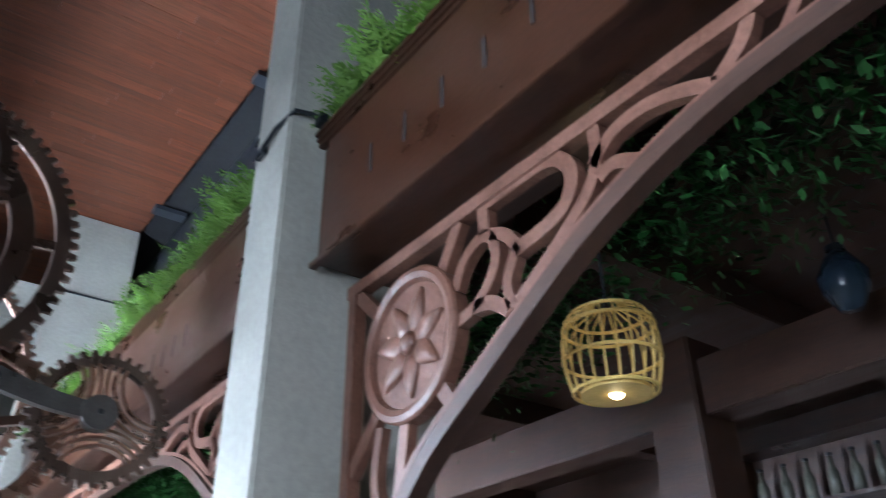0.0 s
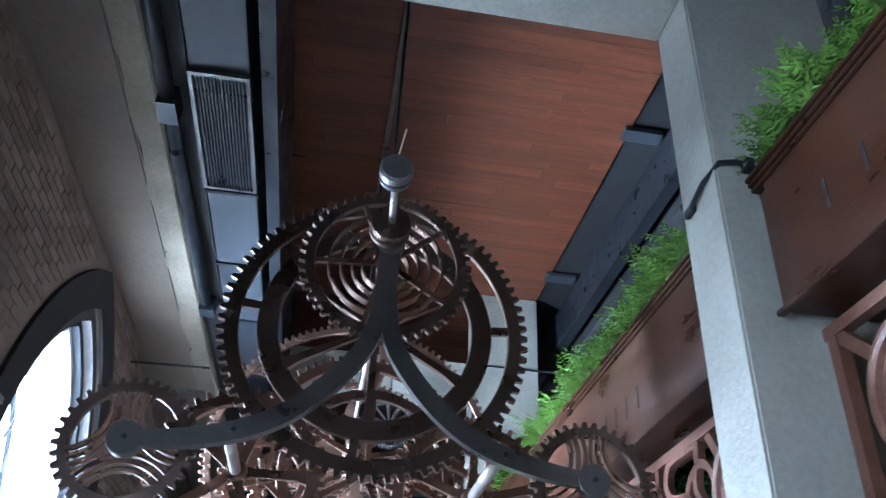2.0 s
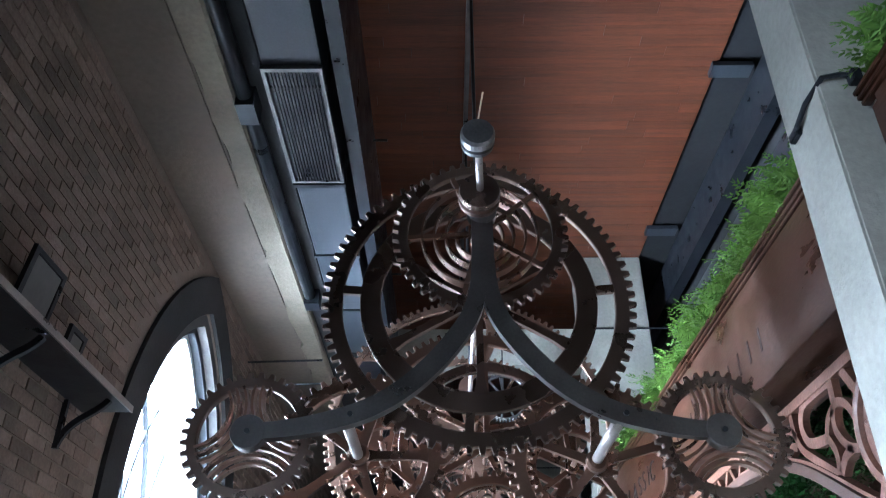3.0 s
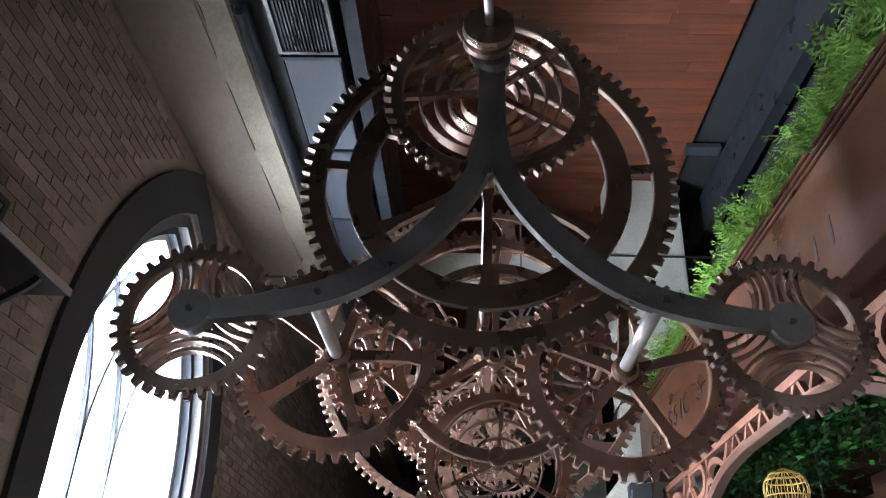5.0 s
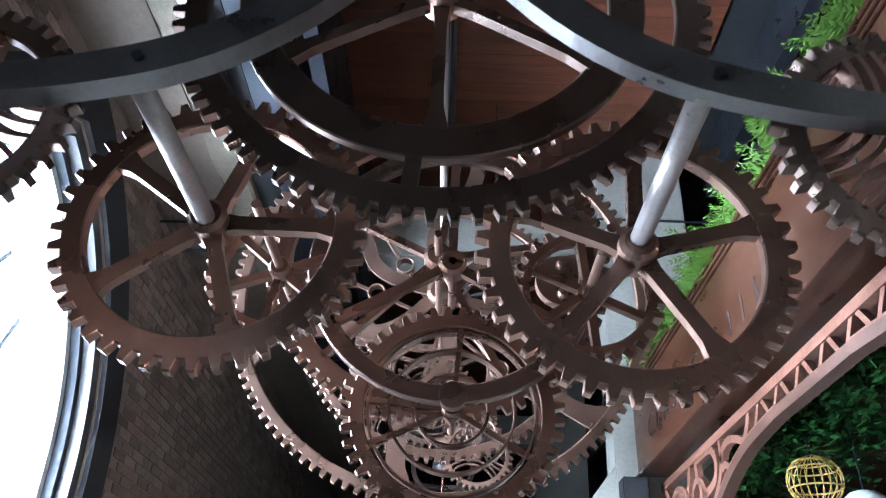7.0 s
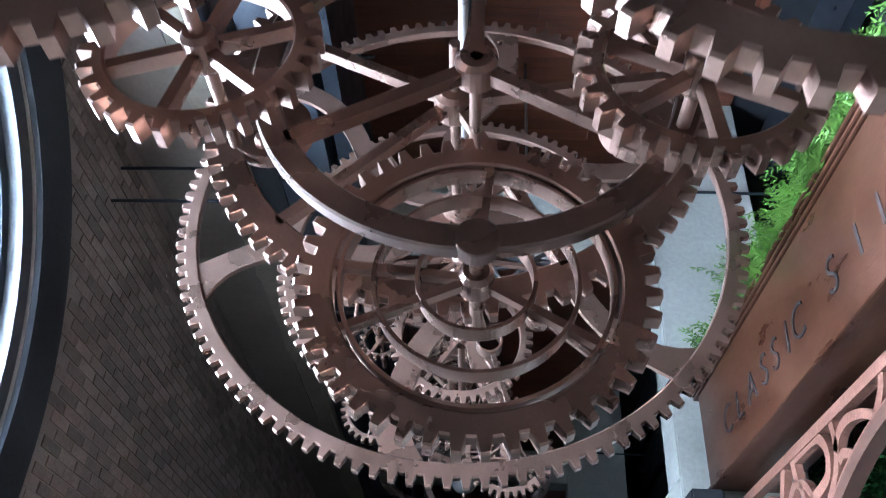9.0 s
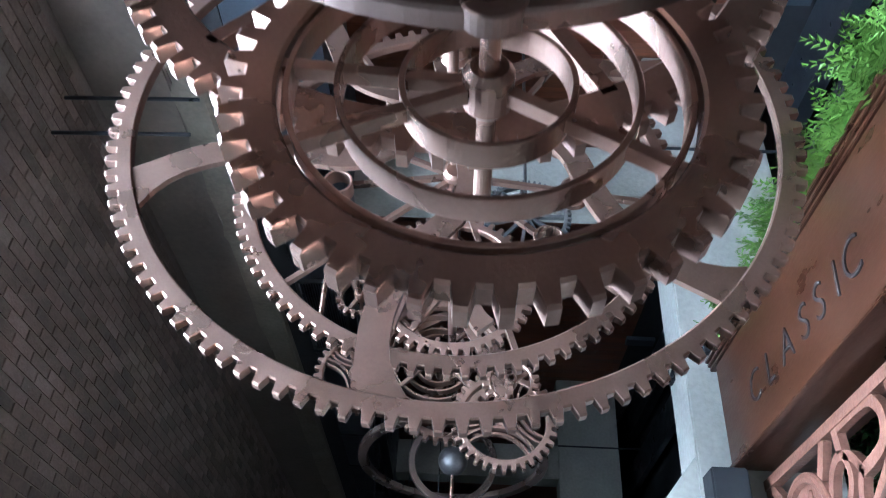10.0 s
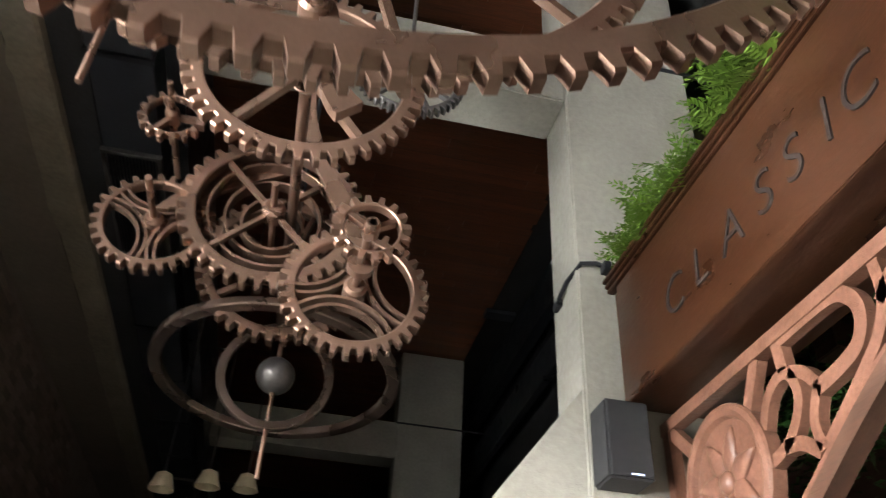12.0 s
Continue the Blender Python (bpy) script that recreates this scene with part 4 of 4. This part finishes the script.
# ---- on the left wall ----
shelf = thing("wall_shelf", (WALL_X, 2.2, 3.11), "dark wall shelf with a pale metal edge on curved brackets", "shelf")
part("board", new_box(0.014, 0.30, 0, 2.42, 0, 0.03), BLACK, shelf)
part("edge_strip", new_box(0.302, 0.312, 0, 2.42, -0.004, 0.034), ROD, shelf, "pale metal edge strip")
for yy in (0.5, 1.35, 2.2):
    bm = bmesh.new()
    ribbon(bm, bezier((0.26, -0.005), (0.2, -0.1), (0.06, -0.1), (0.02, -0.26)), 0.035, yy - 0.012, yy + 0.012)
    ribbon(bm, [(0.02, -0.005), (0.02, -0.28)], 0.03, yy - 0.013, yy + 0.013)
    part("bracket", bm, BLACK, shelf)


def picture_frame(y, w, h, label):
    fr = thing("picture_frame", (WALL_X + 0.12, y, 3.142), label, "picture frame", "shelf pictures")
    part("frame", ring_xz(bmesh.new(), [(0, 0), (w, 0), (w, h), (0, h)], [(0.035, 0.035), (w - 0.035, 0.035), (w - 0.035, h - 0.035), (0.035, h - 0.035)], -0.012, 0.012), BLACK, fr)
    part("picture", new_box(0.034, w - 0.034, -0.004, 0.004, 0.034, h - 0.034), PICTURE, fr, "dull grey picture behind glass")
    for o in fr.children:
        o.matrix_basis = Matrix.Rotation(radians(8), 4, "Y") @ Matrix.Rotation(radians(90), 4, "Z")
    return fr


picture_frame(3.42, 0.34, 0.40, "dark framed picture leaning on the wall shelf")
picture_frame(3.98, 0.20, 0.24, "small dark framed picture leaning on the wall shelf")
rods = thing("wall_rods", (-2.49, 7.6, 4.88), "thin black metal rods projecting from the plastered beam", "rod")
for yy, zz in ((0.5, 0), (0.52, -0.26)):
    part("rod", tube(bmesh.new(), [(0.0, yy, zz), (0.8, yy, zz + 0.02)], 0.012), BLACK, rods)
for py in PIERS[1:4]:
    cb = thing("pier_pipe", (FACE_X, py, 5.92), "thin black conduit across a concrete pier", "conduit", "pier conduits")
    part("conduit", tube(bmesh.new(), [(-0.012, -0.014, 0), (PIER_X1 - FACE_X + 0.3, -0.014, 0)], 0.013), BLACK, cb)
for x, y_, z in ((-0.88, 12.4, 3.55), (-0.56, 12.5, 3.64), (-0.27, 12.6, 3.68)):
    pl = thing("pendant_lamp", (x, y_, z), "small cream pendant lamp on a long thin cord", "lamp", "pendant lamps")
    part("shade", lathe(bmesh.new(), [(0.02, 0.14), (0.06, 0.12), (0.10, 0.0), (0.094, 0.0), (0.05, 0.11), (0.02, 0.13)]), CREAM, pl)
    part("cord", tube(bmesh.new(), [(0, 0, 0.12), (0, 0, TOP_Z - z)], 0.006, 6), BLACK, pl)

# ---- bricks ----
def in_arch(y, z, margin):
    u = abs(y - WINDOWS[1])
    half, apex = W_HALF + margin, APEX + margin * 1.25
    if u > half or z > apex:
        return False
    if z < SPRING:
        return True
    h = apex - SPRING
    r = (half * half + h * h) / (2 * half)
    return z - SPRING < math.sqrt(max(r * r - (r - half + u) ** 2, 0))


BRICK_W, BRICK_H, JOINT = 0.215, 0.065, 0.012
bm = new_box(0.0, 0.007, 0.0, BRICK_W, 0.0, BRICK_H)
brick_mesh = bpy.data.meshes.new("brick")
bmesh.ops.recalc_face_normals(bm, faces=bm.faces)
bm.to_mesh(brick_mesh)
bm.free()
brick_mesh.materials.append(BRICK)
rng = random.Random(21)
verts, faces = [], []
row, z = 0, 1.7
while z < 5.08:
    y = 1.6 + (row % 2) * (BRICK_W + JOINT) / 2
    while y < 16.0:
        corners = [(y + a, z + b) for a in (0, BRICK_W) for b in (0, BRICK_H)]
        if not any(in_arch(a, b, 0.31) for a, b in corners):
            dx = rng.uniform(-0.003, 0.003)
            if 3.3 < y < 5.4 and z > 3.45:
                ob = new("brick", brick_mesh)
                ob.parent = wall_west
                ob.location = (WALL_X + 0.001 + dx, y + rng.uniform(-0.003, 0.003), z)
            else:
                i = len(verts)
                verts += [(WALL_X - 0.004 + e, a, b) for e in (0, 0.012 + dx) for a, b in corners]
                faces += [tuple(i + q for q in f) for f in ((4, 6, 7, 5), (0, 4, 5, 1), (2, 3, 7, 6), (0, 2, 6, 4), (1, 5, 7, 3))]
        y += BRICK_W + JOINT
    z += BRICK_H + JOINT
    row += 1
me = bpy.data.meshes.new("brickwork")
me.from_pydata(verts, [], faces)
me.materials.append(BRICK_REST)
rest = new("brickwork", me)
rest.parent = wall_west
tagged(rest, "brown brick courses", kind="stuff")


# ---- far side of the side room ----
lan = thing("glass_lantern", (3.44, 1.48, 3.0), "dark blue glass lantern hanging in the side room", "lantern")
part("glass", lathe(bmesh.new(), [(0.0, 0.0), (0.05, 0.01), (0.10, 0.10), (0.11, 0.18), (0.06, 0.27), (0.03, 0.29), (0.0, 0.29)], None, 20), LANTERN, lan, smooth=True)
part("cap", lathe(bmesh.new(), [(0.0, 0.291), (0.045, 0.291), (0.04, 0.33), (0.0, 0.33)], None, 16), BLACK, lan)
part("cord", tube(bmesh.new(), [(0, 0, 0.33), (0, 0, 0.598)], 0.005, 6), BLACK, lan)
cab = thing("wall_cabinet", (6.0, 1.9, 2.35), "dark wooden wall shelf holding rows of bottles", "cabinet")
part("back", new_box(0.27, 0.296, 0, 2.0, 0, 1.0), WOOD_DARK, cab)
for z in (0.0, 0.48, 0.96):
    part("shelf", new_box(0, 0.268, 0, 2.0, z, z + 0.03), WOOD, cab)
for yy in (-0.032, 2.002):
    part("side", new_box(0, 0.296, yy, yy + 0.03, 0, 1.0), WOOD, cab)
rng = random.Random(8)
bottle = None
for z in (0.03, 0.51):
    for k in range(10):
        m = Matrix.Translation((6.12, 2.02 + 0.19 * k + rng.uniform(-0.02, 0.02), 2.352 + z))
        if bottle is None:
            bottle = thing("bottle", m.translation, "dull dark glass bottle standing on the wall cabinet", "bottle", "cabinet bottles")
            part("body", lathe(bmesh.new(), [(0, 0), (0.045, 0), (0.045, 0.18), (0.018, 0.24), (0.018, 0.31), (0, 0.31)], None, 14), BOTTLE, bottle, smooth=True)
            part("cap", lathe(bmesh.new(), [(0, 0.311), (0.021, 0.311), (0.021, 0.335), (0, 0.335)], None, 12), BLACK, bottle)
        else:
            copy_thing(bottle, m)
